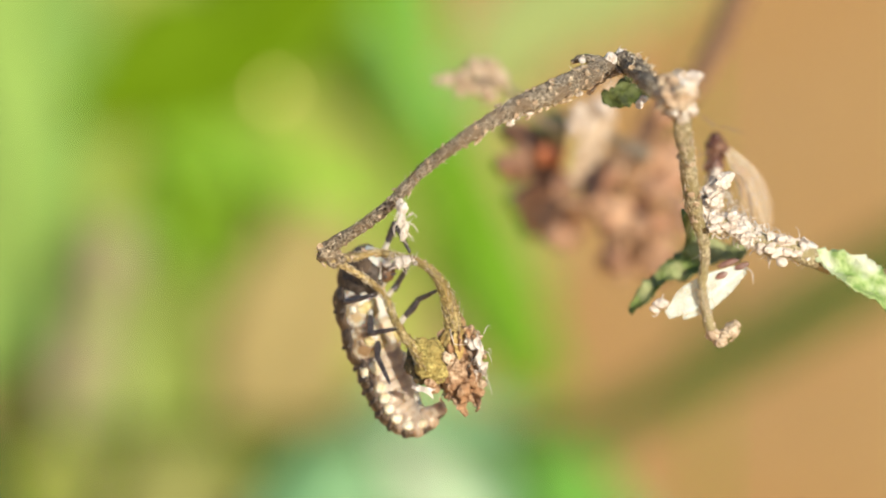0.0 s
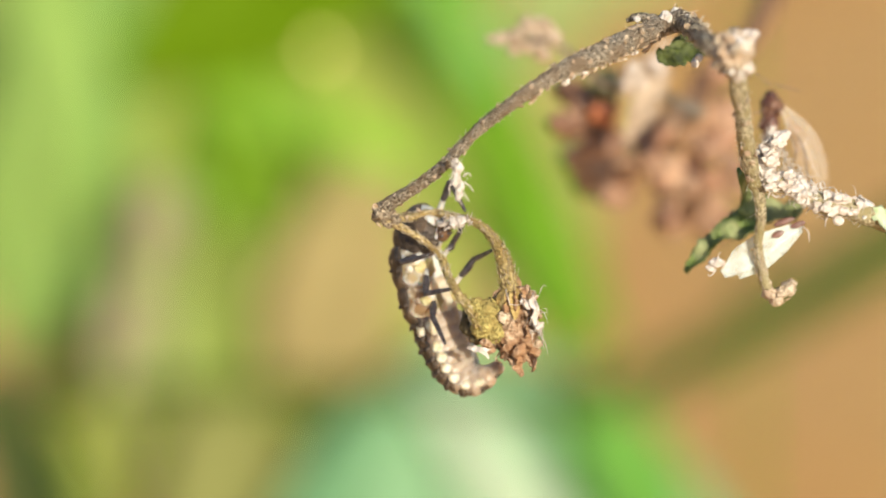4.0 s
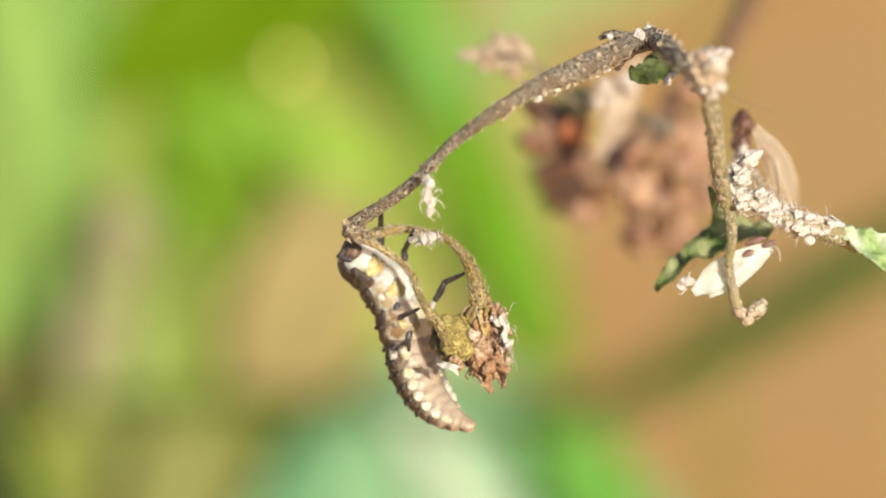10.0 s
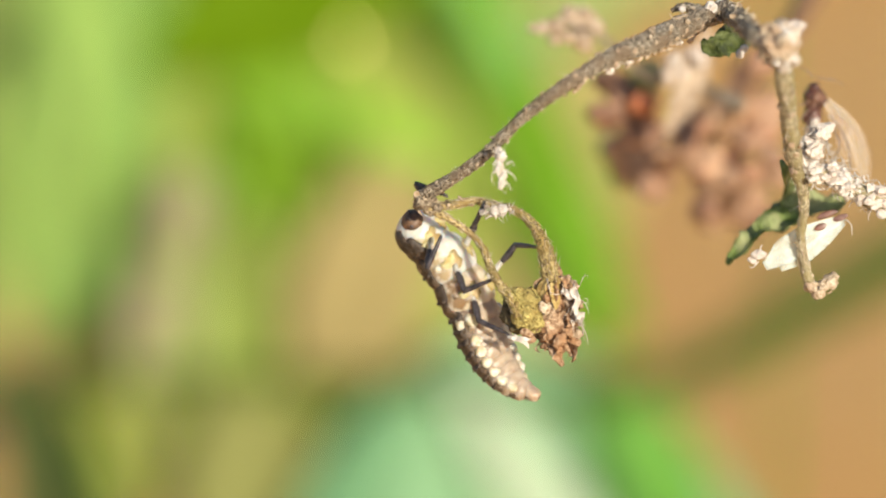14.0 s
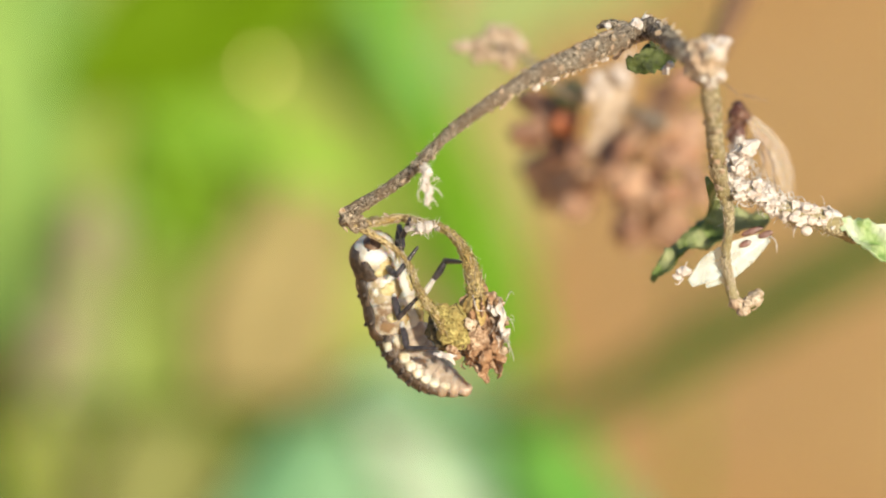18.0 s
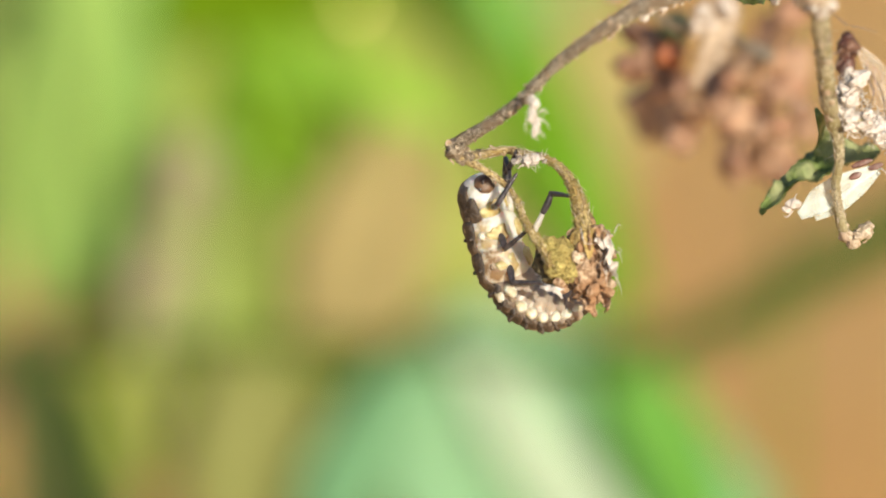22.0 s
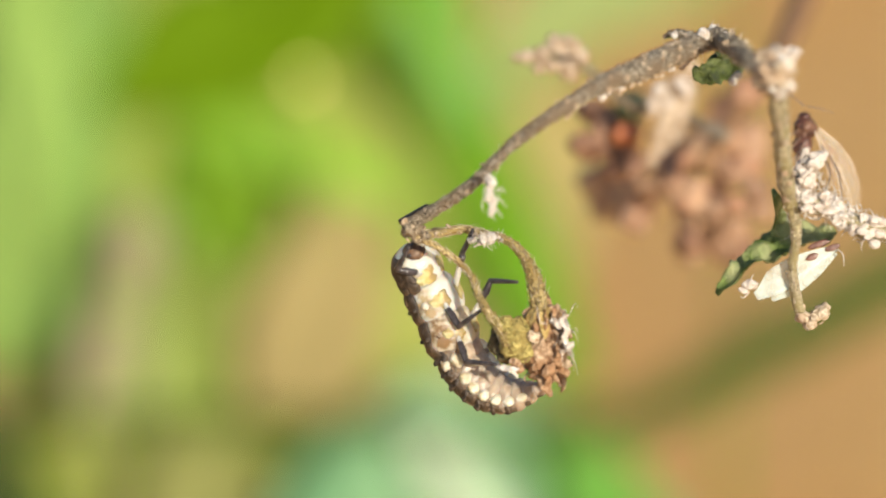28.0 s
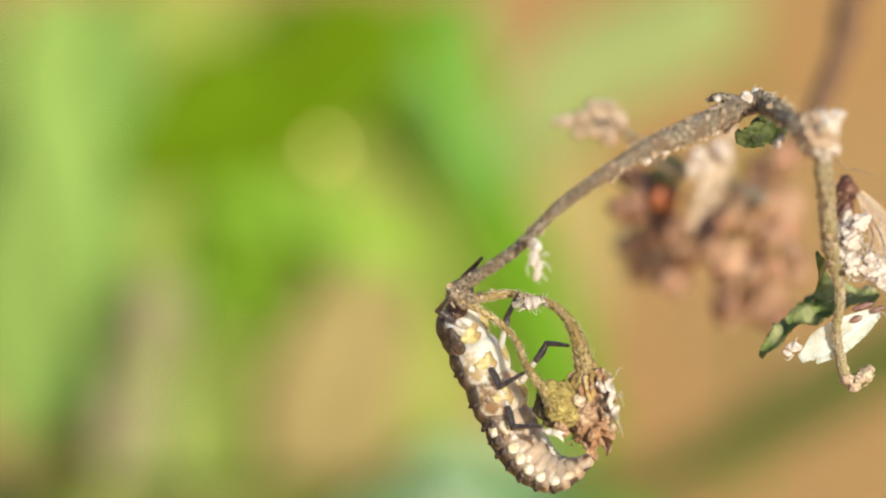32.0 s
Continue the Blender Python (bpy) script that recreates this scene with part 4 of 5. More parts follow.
for pts, w in (([(8.51, 24.50, 8.58), (8.12, 24.70, 6.95), (7.52, 25.00, 5.33), (6.52, 25.30, 3.18)], [0.35, 0.66, 0.66, 0.2]), ([(7.37, 24.10, 7.55), (6.96, 24.10, 6.73), (6.41, 24.30, 5.71)], [0.3, 0.6, 0.2])):
    bm = bmesh.new()
    blade(bm, pts, w, (0.3, -1, 0.2), 0.4, 0.16, 16, 6, 0.5, 0.9)
    part("husk_lobe", bm, LOBE, plant, "pale tan husk lobe")
for q, r in (((8.21, 23.90, 7.08), 0.36), ((6.94, 23.80, 6.92), 0.3), ((7.76, 23.80, 7.43), 0.26), ((6.64, 23.90, 6.27), 0.26), ((7.36, 24.00, 6.32), 0.24)):
    bm = bmesh.new()
    blob(bm, q, r, 0.55, 2.6)
    part("crust_lump", bm, CRUST, plant, "pale crusty lump")
random.seed(11)
BERRIES = ((4.50, 2.68, 1), (5.73, 1.97, 1), (4.91, 1.41, 1), (6.14, 0.64, 0), (7.16, 2.27, 1), (7.98, 2.68, 0), (8.80, 1.87, 0), (9.21, 0.39, 1), (9.62, -0.59, 0), (10.44, 1.87, 0), (11.26, 1.46, 0), (11.67, 0.23, 0), (12.28, 2.28, 0), (10.84, 3.10, 0), (10.02, 4.12, 1), (9.37, 4.36, 1), (12.07, 3.71, 0), (11.25, 4.73, 0), (12.52, 4.90, 0), (10.43, 5.14, 0), (8.59, 3.50, 0), (7.57, 3.71, 0), (7.98, 4.73, 0), (10.44, 0.23, 0), (11.87, -0.79, 0), (8.80, -0.49, 0), (6.75, 1.05, 0), (11.25, 6.47, 0), (11.66, 7.19, 0), (12.89, 1.26, 0), (10.03, 1.05, 0), (11.05, -0.59, 0))
for cx, cy, pale in BERRIES:
    q = Vector((cx, random.uniform(30, 40) + (8 if cx < 6 else 0), cy))
    bm = bmesh.new()
    blob(bm, q, random.uniform(0.62, 1.05), 0.45, 1.3)
    part("seed", bm, BERRY_TAN if pale else BERRY_RED, stalk)

# ---- shed skin under the stem ----
skin = thing("shed_skin", V @ pose(*[k / 1000 for k in (-1.81, -3.20, 1.73)]), "white shed aphid skin dangling below the stem", "insect skin")
bm = bmesh.new()
blob(bm, (-1.81, -3.80, 1.52), (0.19, 0.16, 0.50), 0.7, 3.6, 4, (0, 0.2, 0))
blob(bm, (-1.70, -3.80, 0.83), (0.15, 0.13, 0.34), 0.7, 3.6, 4, (0, 0.2, 0))
blob(bm, (-1.91, -3.60, 1.98), (0.16, 0.16, 0.28), 0.4, 3.0)
part("husk", bm, SKIN, skin)
for pts in ([(-1.55, -3.80, 1.43), (-1.31, -3.90, 1.57), (-1.18, -3.90, 1.38)], [(-1.55, -3.80, 1.17), (-1.28, -3.90, 1.02), (-1.10, -3.90, 0.73)], [(-1.96, -3.80, 1.28), (-2.18, -3.90, 0.92), (-2.10, -3.90, 0.52)], [(-1.60, -3.80, 0.73), (-1.41, -3.90, 0.52), (-1.30, -3.90, 0.32)], [(-1.75, -3.80, 0.62), (-1.70, -3.90, 0.32), (-1.55, -3.90, 0.18)], [(-1.91, -3.70, 1.73), (-2.05, -3.80, 1.52), (-2.15, -3.80, 1.23)]):
    bm = bmesh.new()
    tube(bm, pts, [0.04, 0.028, 0.014], 10, 6)
    part("leg", bm, SKIN, skin)

fibres(skin, [(-1.88, -3.70, 1.98), (-1.78, -3.80, 1.40), (-1.68, -3.80, 0.65)], [0.12, 0.16, 0.1], 60, 0.4, 1.3, 0.014, HAIR, "fine white threads")

# ---- winged aphid on the crusted shoot ----
aphid = thing("winged_aphid", V @ pose(0.01276, 0.00800, 0.00466), "winged aphid with red-brown body on the crusted shoot", "aphid")
bm = bmesh.new()
blob(bm, (12.81, 8.00, 5.22), (0.30, 0.28, 0.24), 0.2, 2.0)
part("head", bm, APHID, aphid)
bm = bmesh.new()
blob(bm, (12.84, 8.00, 4.70), (0.54, 0.48, 0.56), 0.22, 2.4, 4, (0, -0.2, 0))
part("thorax", bm, APHID, aphid)
bm = bmesh.new()
blob(bm, (12.72, 8.00, 3.90), (0.42, 0.36, 0.60), 0.3, 2.8, 4, (0, 0.1, 0))
part("abdomen", bm, RUST, aphid, "rust-brown abdomen")
bm = bmesh.new()
blob(bm, (12.70, 7.40, 3.15), (0.24, 0.2, 0.62), 0.5, 2.6, 4, (0, 0.25, 0))
blob(bm, (12.12, 4.50, 2.06), (0.22, 0.2, 0.60), 0.5, 2.6, 4, (0, 0.15, 0))
blob(bm, (12.24, 2.00, 1.33), (0.30, 0.25, 0.40), 0.6, 2.6, 4)
part("wax_tuft", bm, SKIN, aphid, "whitish wax on the underside")
for pts in ([(12.78, 8.00, 5.72), (12.42, 7.80, 6.03), (11.89, 7.60, 6.37)], [(12.96, 8.00, 5.72), (13.47, 8.20, 5.65), (14.22, 8.40, 5.44)]):
    bm = bmesh.new()
    tube(bm, pts, [0.035, 0.028, 0.015], 10, 6)
    part("antenna", bm, ANTENNA, aphid)
for pts in ([(12.56, 7.71, 4.66), (12.19, 7.32, 4.43), (11.91, 6.31, 4.41)], [(12.64, 7.71, 4.30), (12.23, 6.80, 3.90), (11.97, 5.42, 3.70)], [(12.74, 7.66, 4.04), (12.28, 6.03, 3.23), (12.01, 3.26, 2.32)], [(13.42, 7.34, 3.60), (13.83, 5.77, 2.71), (13.30, 2.80, 1.63)], [(13.14, 7.11, 3.33), (13.27, 5.08, 2.34), (12.77, 2.24, 1.46)], [(13.54, 7.89, 3.96), (14.21, 6.17, 2.71), (14.12, 2.40, 0.94)]):
    bm = bmesh.new()
    tube(bm, pts, [0.045, 0.035, 0.02], 12, 6)
    part("leg", bm, ANTENNA, aphid)
for pts, w, y in (([(13.29, 7.00, 4.64), (14.13, 7.40, 3.46), (14.71, 7.80, 2.06), (14.98, 8.20, 0.72)], [0.14, 0.48, 0.66, 0.58, 0.25], 0), ([(13.44, 8.00, 4.61), (14.44, 8.40, 3.39), (15.08, 8.80, 2.07), (15.37, 9.20, 0.90)], [0.12, 0.36, 0.5, 0.42, 0.16], 1)):
    bm = bmesh.new()
    blade(bm, pts, w, (0.35, -1, 0.15), 0.08, 0.012, 24, 8)
    wing = part("wing", bm, WING, aphid, "clear iridescent wing")
    mid = smooth_line(pts, 24)
    s_way = [(mid[min(k + 1, 24)] - mid[max(k - 1, 0)]).cross(Vector((0.35, -1, 0.15))).normalized() for k in range(25)]
    for k, far, side in (((3, 12, 0.95), (6, 17, 0.92), (10, 22, 0.80), (5, 15, -0.9), (11, 23, -0.7)) if not y else ((5, 16, 0.9), (9, 22, 0.5))):
        bm = bmesh.new()
        end = mid[far] + s_way[far] * at_share(w, far / 24) * side
        tube(bm, [mid[k], mid[k].lerp(end, 0.5) + s_way[k] * 0.06 * side, end], [0.028, 0.022, 0.014], 10, 6)
        part("vein", bm, random.choice((VEIN, VEIN_PALE)), wing)
    for side in (-1, 1):
        bm = bmesh.new()
        tube(bm, [mid[k] + s_way[k] * at_share(w, k / 24) * side for k in range(0, 25, 3)], [0.03, 0.022, 0.014], 30, 6)
        part("wing_edge", bm, VEIN_PALE, wing)

WAXY = [(12.65, 7.00, 3.06), (12.83, 5.00, 2.07), (13.16, 3.00, 1.47), (13.91, 2.00, 1.21)]
scales(aphid, WAXY, [0.25, 0.36, 0.36, 0.26], 22, 0.26, SKIN, "crumpled pinkish-white wax flake")
curls(aphid, WAXY, [0.35, 0.5, 0.5, 0.36], 130, 0.5, 0.02, SKIN, "curled white wax threads")

# ---- white-winged insect under the curled leaf ----
fly = thing("white_winged_insect", V @ pose(*[k / 1000 for k in (11.90, 2.40, -1.44)]), "small insect with milky white wings under the curled leaf", "insect")
bm = bmesh.new()
blade(bm, [(13.81, 2.30, -0.80), (12.73, 1.90, -1.27), (11.34, 1.70, -2.12), (10.45, 1.60, -2.84), (10.18, 1.60, -3.01)], [0.15, 0.34, 0.58, 0.60, 0.2], (0.1, -1, -0.1), 0.12, 0.03, 20, 8)
part("wing", bm, WAX, fly, "milky white wing")
bm = bmesh.new()
blade(bm, [(13.79, 2.50, -0.97), (12.91, 2.20, -1.79), (11.88, 2.00, -2.56), (10.93, 1.90, -3.15)], [0.15, 0.3, 0.38, 0.1], (0.1, -1, -0.2), 0.12, 0.03, 18, 8)
part("wing", bm, WAX, fly, "milky white wing")
for q, r in (((13.61, 2.00, -0.79), (0.34, 0.03, 0.14)), ((12.71, 1.70, -1.20), (0.34, 0.03, 0.13)), ((13.04, 2.10, -0.63), (0.55, 0.04, 0.14))):
    bm = bmesh.new()
    blob(bm, q, r, 0.3, 2.4, 3, (0, -0.4, 0))
    part("mark", bm, RUST, fly, "rust-brown mark")
bm = bmesh.new()
blob(bm, (9.94, 1.60, -2.49), (0.36, 0.24, 0.22), 0.5, 2.8)
blob(bm, (9.61, 1.70, -2.78), (0.2, 0.15, 0.16), 0.5, 2.8)
part("wax_tuft", bm, CRUST, fly, "pinkish wax tuft")
for pts in ([(13.84, 2.00, -0.85), (14.08, 1.80, -1.10), (14.13, 1.80, -1.59)], [(10.15, 1.60, -2.46), (9.97, 1.50, -2.20), (10.07, 1.50, -2.03)], [(9.89, 1.60, -2.81), (9.63, 1.50, -3.08), (9.49, 1.50, -3.01)]):
    bm = bmesh.new()
    tube(bm, pts, [0.04, 0.03, 0.015], 8, 5)
    part("leg", bm, SKIN, fly)

# ---- ladybird larva ----
larva = thing("ladybird_larva", V @ pose(*[k / 1000 for k in (-2.92, 4.00, -4.14)]), "dark spiny beetle larva with pale belly clinging under the stem", "larva")
# half width, half height and half length of head, three thorax and nine abdomen rings
RINGS = [(0.60, 0.54, 0.40), (1.26, 1.02, 1.06), (1.38, 1.16, 1.10), (1.42, 1.18, 1.06)] + [(1.22 - 0.010 * k * k, 1.00 - 0.011 * k * k, 0.40 - 0.008 * k) for k in range(9)]
RINGS[11:] = [(0.60, 0.5, 0.34), (0.38, 0.34, 0.34)]
rings = []
random.seed(21)


def barrel(bm, w, l, h, power, seed):
    """One body ring: a soft barrel along y with shallow folds across it."""
    rows, sides, n = [], 40, 22
    for i in range(1, n):
        y = -math.cos(math.pi * i / n)
        r = (1 - abs(y) ** power) ** (1 / power)
        row = []
        for j in range(sides):
            a = 2 * math.pi * j / sides
            u = Vector((math.cos(a), y, math.sin(a)))
            f = noise.noise(u * 1.7 + Vector((seed * 3, 0, 0)))
            fold = math.sin(y * l * 8 + 3 * f + 2 * math.cos(a)) * 0.018 + 0.05 * f + 0.02 * noise.noise(u * 6 + Vector((seed, 0, 0)))
            row.append(bm.verts.new((w * u.x * r * (1 + fold), y * l, h * u.z * r * (1 + fold))))
        rows.append(row)
    for a, b in zip(rows, rows[1:]):
        for j in range(sides):
            bm.faces.new((a[j], a[(j + 1) % sides], b[(j + 1) % sides], b[j]))
    bm.faces.new(rows[0][::-1])
    bm.faces.new(rows[-1])


for k, (w, h, l) in enumerate(RINGS):
    name = "head" if k == 0 else "thorax_ring" if k < 4 else "abdomen_ring"
    bm = bmesh.new()
    if k:
        barrel(bm, w, l * (1.24 if k < 4 else 2.2), h, 2.3 if k < 4 else 3.4, k)
    else:
        blob(bm, (0, 0, 0), (w, l * 1.3, h), 0.07, 1.6, 4)
    ring = part(name, bm, HEAD if k == 0 else THORAX if k < 3 else MIDBELLY if k < 4 else ABDOMEN, larva, own=True)
    rings.append(ring)
    if k == 0:
        for sx in (-1, 1):
            bm = bmesh.new()
            tube(bm, [(0.2 * sx, -0.4, -0.1), (0.22 * sx, -0.62, -0.16), (0.1 * sx, -0.7, -0.2)], [0.07, 0.05, 0.02], 8, 6)
            part("jaw", bm, LEG, ring, own=True)
            bm = bmesh.new()
            blob(bm, (0.42 * sx, -0.26, -0.06), (0.10, 0.12, 0.10), 0.2, 3.0)
            part("eye_patch", bm, LEG, ring, "black eye patch", own=True)
        continue
    # dark shield over the back with its spines
    bm = bmesh.new()
    barrel(bm, w * (1.035 if k < 4 else 1.05), l * (1.1 if k < 4 else 2.2), h * (1.035 if k < 4 else 1.05), 3.6 if k < 4 else 2.6, k + 20)
    for v in bm.verts:
        v.co.z = max(v.co.z, h * (-0.06 if k < 4 else -0.28 if k < 10 else -0.1) + h * 0.08 * math.sin(v.co.y * 5 / l))
    part("back_shield", bm, DORSAL, ring, own=True)
    if k > 1:
        for ax, reach in ((0.15, 1.08), (0.5, 1.10), (0.95, 1.10), (1.45, 1.07)):
            for sx in (-1, 1):
                bm = bmesh.new()
                c = Vector((w * math.sin(ax) * sx, 0, h * math.cos(ax)))
                tube(bm, [c * 0.85, c * 1.05, c * reach + Vector((0, random.uniform(-0.05, 0.12), 0))], [0.20, 0.15, 0.05], 6, 6)
                part("spine", bm, DORSAL, ring, own=True)
    # pale warts along both flanks
    if 1 < k < 12:
        for sx in (-1, 1):
            bm = bmesh.new()
            s = 0.36 - 0.02 * max(k - 7, 0) if k > 3 else 0.26
            pale = k not in (3, 5)
            s *= 1.0 if pale else 0.7
            blob(bm, ((0.88 if k < 4 else 0.77) * w * sx, 0.25 if k == 4 else 0, (-0.36 if k < 4 else -0.56) * h), (s * 0.9, s * 0.95, s * 0.62), 0.34, 2.6)
            part("flank_wart", bm, CREAM if pale else ABDOMEN, ring, "cream wart" if pale else "", own=True)
            if k == 4:
                bm = bmesh.new()
                blob(bm, (1.0 * w * sx, 0.25, -0.06 * h), (s * 0.6, s * 0.8, s * 0.7), 0.35, 3.0)
                part("flank_wart", bm, CREAM, ring, "cream wart", own=True)
            for turn, reach in ((1.25, 1.13), (1.72, 1.12)) if k > 3 else ():
                bm = bmesh.new()
                c = Vector((w * math.sin(turn) * sx, 0, h * math.cos(turn)))
                tube(bm, [c * 0.9 + Vector((0, -0.06, 0)), c * 1.05, c * (reach + random.uniform(-0.03, 0.03)) + Vector((0, random.uniform(-0.04, 0.10), 0))], [0.24, 0.17, 0.04], 8, 7, 0.2, 4.0)
                part("spine", bm, DORSAL, ring, own=True)
    if k in (1, 2, 3):
        for sx in (-1, 1):
            bm = bmesh.new()
            blob(bm, (0.50 * w * sx, 0.05, -0.76 * h), (0.54, 0.46, 0.16), 0.3, 2.2, 4, (0, -0.5 * sx, 0))
            part("leg_base", bm, OCHRE, ring, "ochre leg base", own=True)
    if k == 1:
        for sx in (-1, 1):
            bm = bmesh.new()
            blob(bm, (0.86 * w * sx, 0.05, -0.14 * h), (0.26, 0.80, 0.40), 0.15, 2.4)
            part("collar_patch", bm, DORSAL, ring, own=True)
legs = []
for ring_no in (1, 2, 3):
    for sx in (-1, 1):
        bm = bmesh.new()
        dark = 0.4 if (ring_no, sx) == (2, 1) else 1.0
        tube(bm, [(0, -dark, 0), (0, -0.5 * dark, 0.04), (0, 0, 0)], [0.14, 0.18, 0.13], 12, 10, 0.12, 3.0)
        upper = part("femur", bm, LEG, larva, "black upper leg", own=True)
        bm = bmesh.new()
        tube(bm, [(0, -2.15 if ring_no == 3 else -1.7, 0), (0, -1.3, 0.02), (0, 0.05 - dark, 0)], [0.16, 0.15, 0.12], 8, 10, 0.10, 3.0)
        part("trochanter", bm, LEG_PALE, upper, "pale leg joint", own=True)
        bm = bmesh.new()
        tube(bm, [(0, -0.06, 0), (0, 0.7, 0.03), (0, 1.55, 0)], [0.135, 0.115, 0.08], 14, 10, 0.10, 3.0)
        blob(bm, (0, 1.55, -0.02), (0.06, 0.09, 0.06), 0.1, 2.0, 2)
        lower = part("tibia", bm, LEG, larva, "black lower leg", own=True)
        legs.append((ring_no, upper, lower))

# ---- how the larva moves ----
# For each time the line of its body from head to tail, as (x, z) in V
BODY = [
    (0, (-2.55, -0.85), (-3.68, -1.25), (-3.70, -2.62), (-3.30, -3.98), (-2.92, -5.18), (-2.46, -6.46), (-1.97, -7.46), (-1.19, -7.88), (-0.31, -7.43)),
    (6.3, (-2.49, -0.80), (-3.62, -1.20), (-3.63, -2.57), (-3.23, -3.92), (-2.85, -5.12), (-2.38, -6.40), (-1.88, -7.40), (-1.10, -7.81), (-0.22, -7.36)),
    (7, (-2.70, -1.11), (-3.80, -1.12), (-3.59, -2.68), (-3.19, -4.02), (-2.91, -5.39), (-2.68, -6.68), (-2.28, -7.71), (-1.59, -8.40), (-0.55, -7.94)),
    (8, (-2.70, -0.94), (-3.24, -1.79), (-2.99, -3.01), (-2.76, -4.23), (-2.68, -5.32), (-2.67, -6.55), (-2.51, -7.76), (-2.11, -8.68), (-0.98, -8.58)),
    (9.1, (-3.61, -1.72), (-3.22, -2.29), (-2.86, -3.19), (-2.61, -4.35), (-2.63, -5.69), (-2.69, -7.03), (-2.50, -8.21), (-1.93, -8.99), (-1.10, -8.98)),
    (9.5, (-4.94, -1.94), (-4.42, -2.82), (-3.44, -3.79), (-2.84, -4.82), (-2.60, -5.85), (-2.18, -7.13), (-1.60, -8.02), (-0.77, -8.78), (0.13, -8.89)),
    (10, (-5.58, -1.21), (-4.74, -1.73), (-3.71, -2.75), (-3.00, -3.91), (-2.74, -5.20), (-2.45, -6.59), (-1.85, -7.79), (-0.99, -8.61), (-0.14, -9.03)),
    (10.5, (-5.58, -1.21), (-4.74, -1.73), (-3.71, -2.75), (-3.00, -3.91), (-2.74, -5.20), (-2.45, -6.59), (-1.85, -7.79), (-0.99, -8.61), (-0.14, -9.03)),
    (11, (-5.33, -1.82), (-4.64, -2.64), (-3.78, -3.61), (-3.34, -4.56), (-2.95, -5.54), (-2.47, -6.69), (-1.69, -7.71), (-0.74, -8.34), (0.21, -8.32)),
    (12, (-5.43, -1.61), (-4.28, -2.56), (-3.29, -3.61), (-2.82, -4.56), (-2.53, -5.53), (-2.22, -6.69), (-1.54, -7.71), (-0.66, -8.34), (0.21, -8.32)),
    (13, (-3.82, -2.03), (-3.82, -2.76), (-3.42, -3.79), (-2.95, -4.82), (-2.71, -5.85), (-2.29, -6.83), (-1.64, -7.57), (-0.61, -7.84), (0.52, -7.31)),
    (14, (-6.02, -1.07), (-5.39, -1.65), (-4.35, -2.73), (-3.49, -3.98), (-2.94, -5.26), (-2.46, -6.57), (-1.81, -7.67), (-1.01, -8.53), (-0.36, -8.82)),
    (16.8, (-4.32, -1.36), (-4.11, -2.21), (-3.63, -3.23), (-3.29, -4.26), (-2.91, -5.41), (-2.43, -6.57), (-1.70, -7.45), (-0.80, -7.95), (0.07, -8.14)),
    (18, (-4.43, -1.36), (-3.96, -2.24), (-3.54, -3.39), (-3.22, -4.52), (-2.77, -5.67), (-2.28, -6.54), (-1.63, -7.15), (-0.88, -7.58), (-0.14, -7.85)),
    (19, (-4.02, -1.60), (-3.81, -2.42), (-3.49, -3.70), (-3.14, -4.90), (-2.70, -6.03), (-2.07, -6.87), (-1.12, -7.27), (-0.12, -7.18), (0.97, -6.78)),
    (21, (-4.02, -1.60), (-3.81, -2.42), (-3.49, -3.70), (-3.14, -4.90), (-2.70, -6.03), (-2.07, -6.87), (-1.12, -7.27), (-0.12, -7.18), (0.97, -6.78)),
    (23, (-4.27, -1.61), (-4.09, -2.45), (-3.69, -3.62), (-3.28, -4.82), (-2.81, -5.91), (-2.16, -6.87), (-1.26, -7.42), (-0.22, -7.26), (0.79, -6.86)),
    (25.5, (-4.27, -1.61), (-4.09, -2.45), (-3.69, -3.62), (-3.28, -4.82), (-2.81, -5.91), (-2.16, -6.87), (-1.26, -7.42), (-0.22, -7.26), (0.79, -6.86)),
    (28, (-5.34, -1.07), (-4.87, -2.08), (-4.19, -3.27), (-3.62, -4.40), (-3.14, -5.54), (-2.57, -6.55), (-1.80, -7.30), (-0.73, -7.61), (0.48, -7.33)),
    (30.5, (-4.91, -1.08), (-4.55, -2.12), (-3.92, -3.31), (-3.33, -4.46), (-2.83, -5.65), (-2.29, -6.67), (-1.47, -7.30), (-0.38, -7.49), (0.81, -7.14)),
    (31, (-5.14, -1.19), (-4.72, -2.20), (-3.97, -3.42), (-3.38, -4.56), (-2.94, -5.71), (-2.34, -6.77), (-1.60, -7.66), (-0.59, -8.23), (0.55, -8.22)),
    (31.5, (-5.19, -0.50), (-4.82, -1.61), (-4.09, -3.08), (-3.44, -4.35), (-3.02, -5.49), (-2.50, -6.63), (-1.83, -7.57), (-0.94, -8.39), (0.07, -8.88)),
    (32, (-5.46, -0.76), (-4.89, -1.77), (-4.11, -3.24), (-3.42, -4.51), (-3.00, -5.65), (-2.38, -6.92), (-1.59, -7.92), (-0.60, -8.29), (0.54, -7.77)),
]
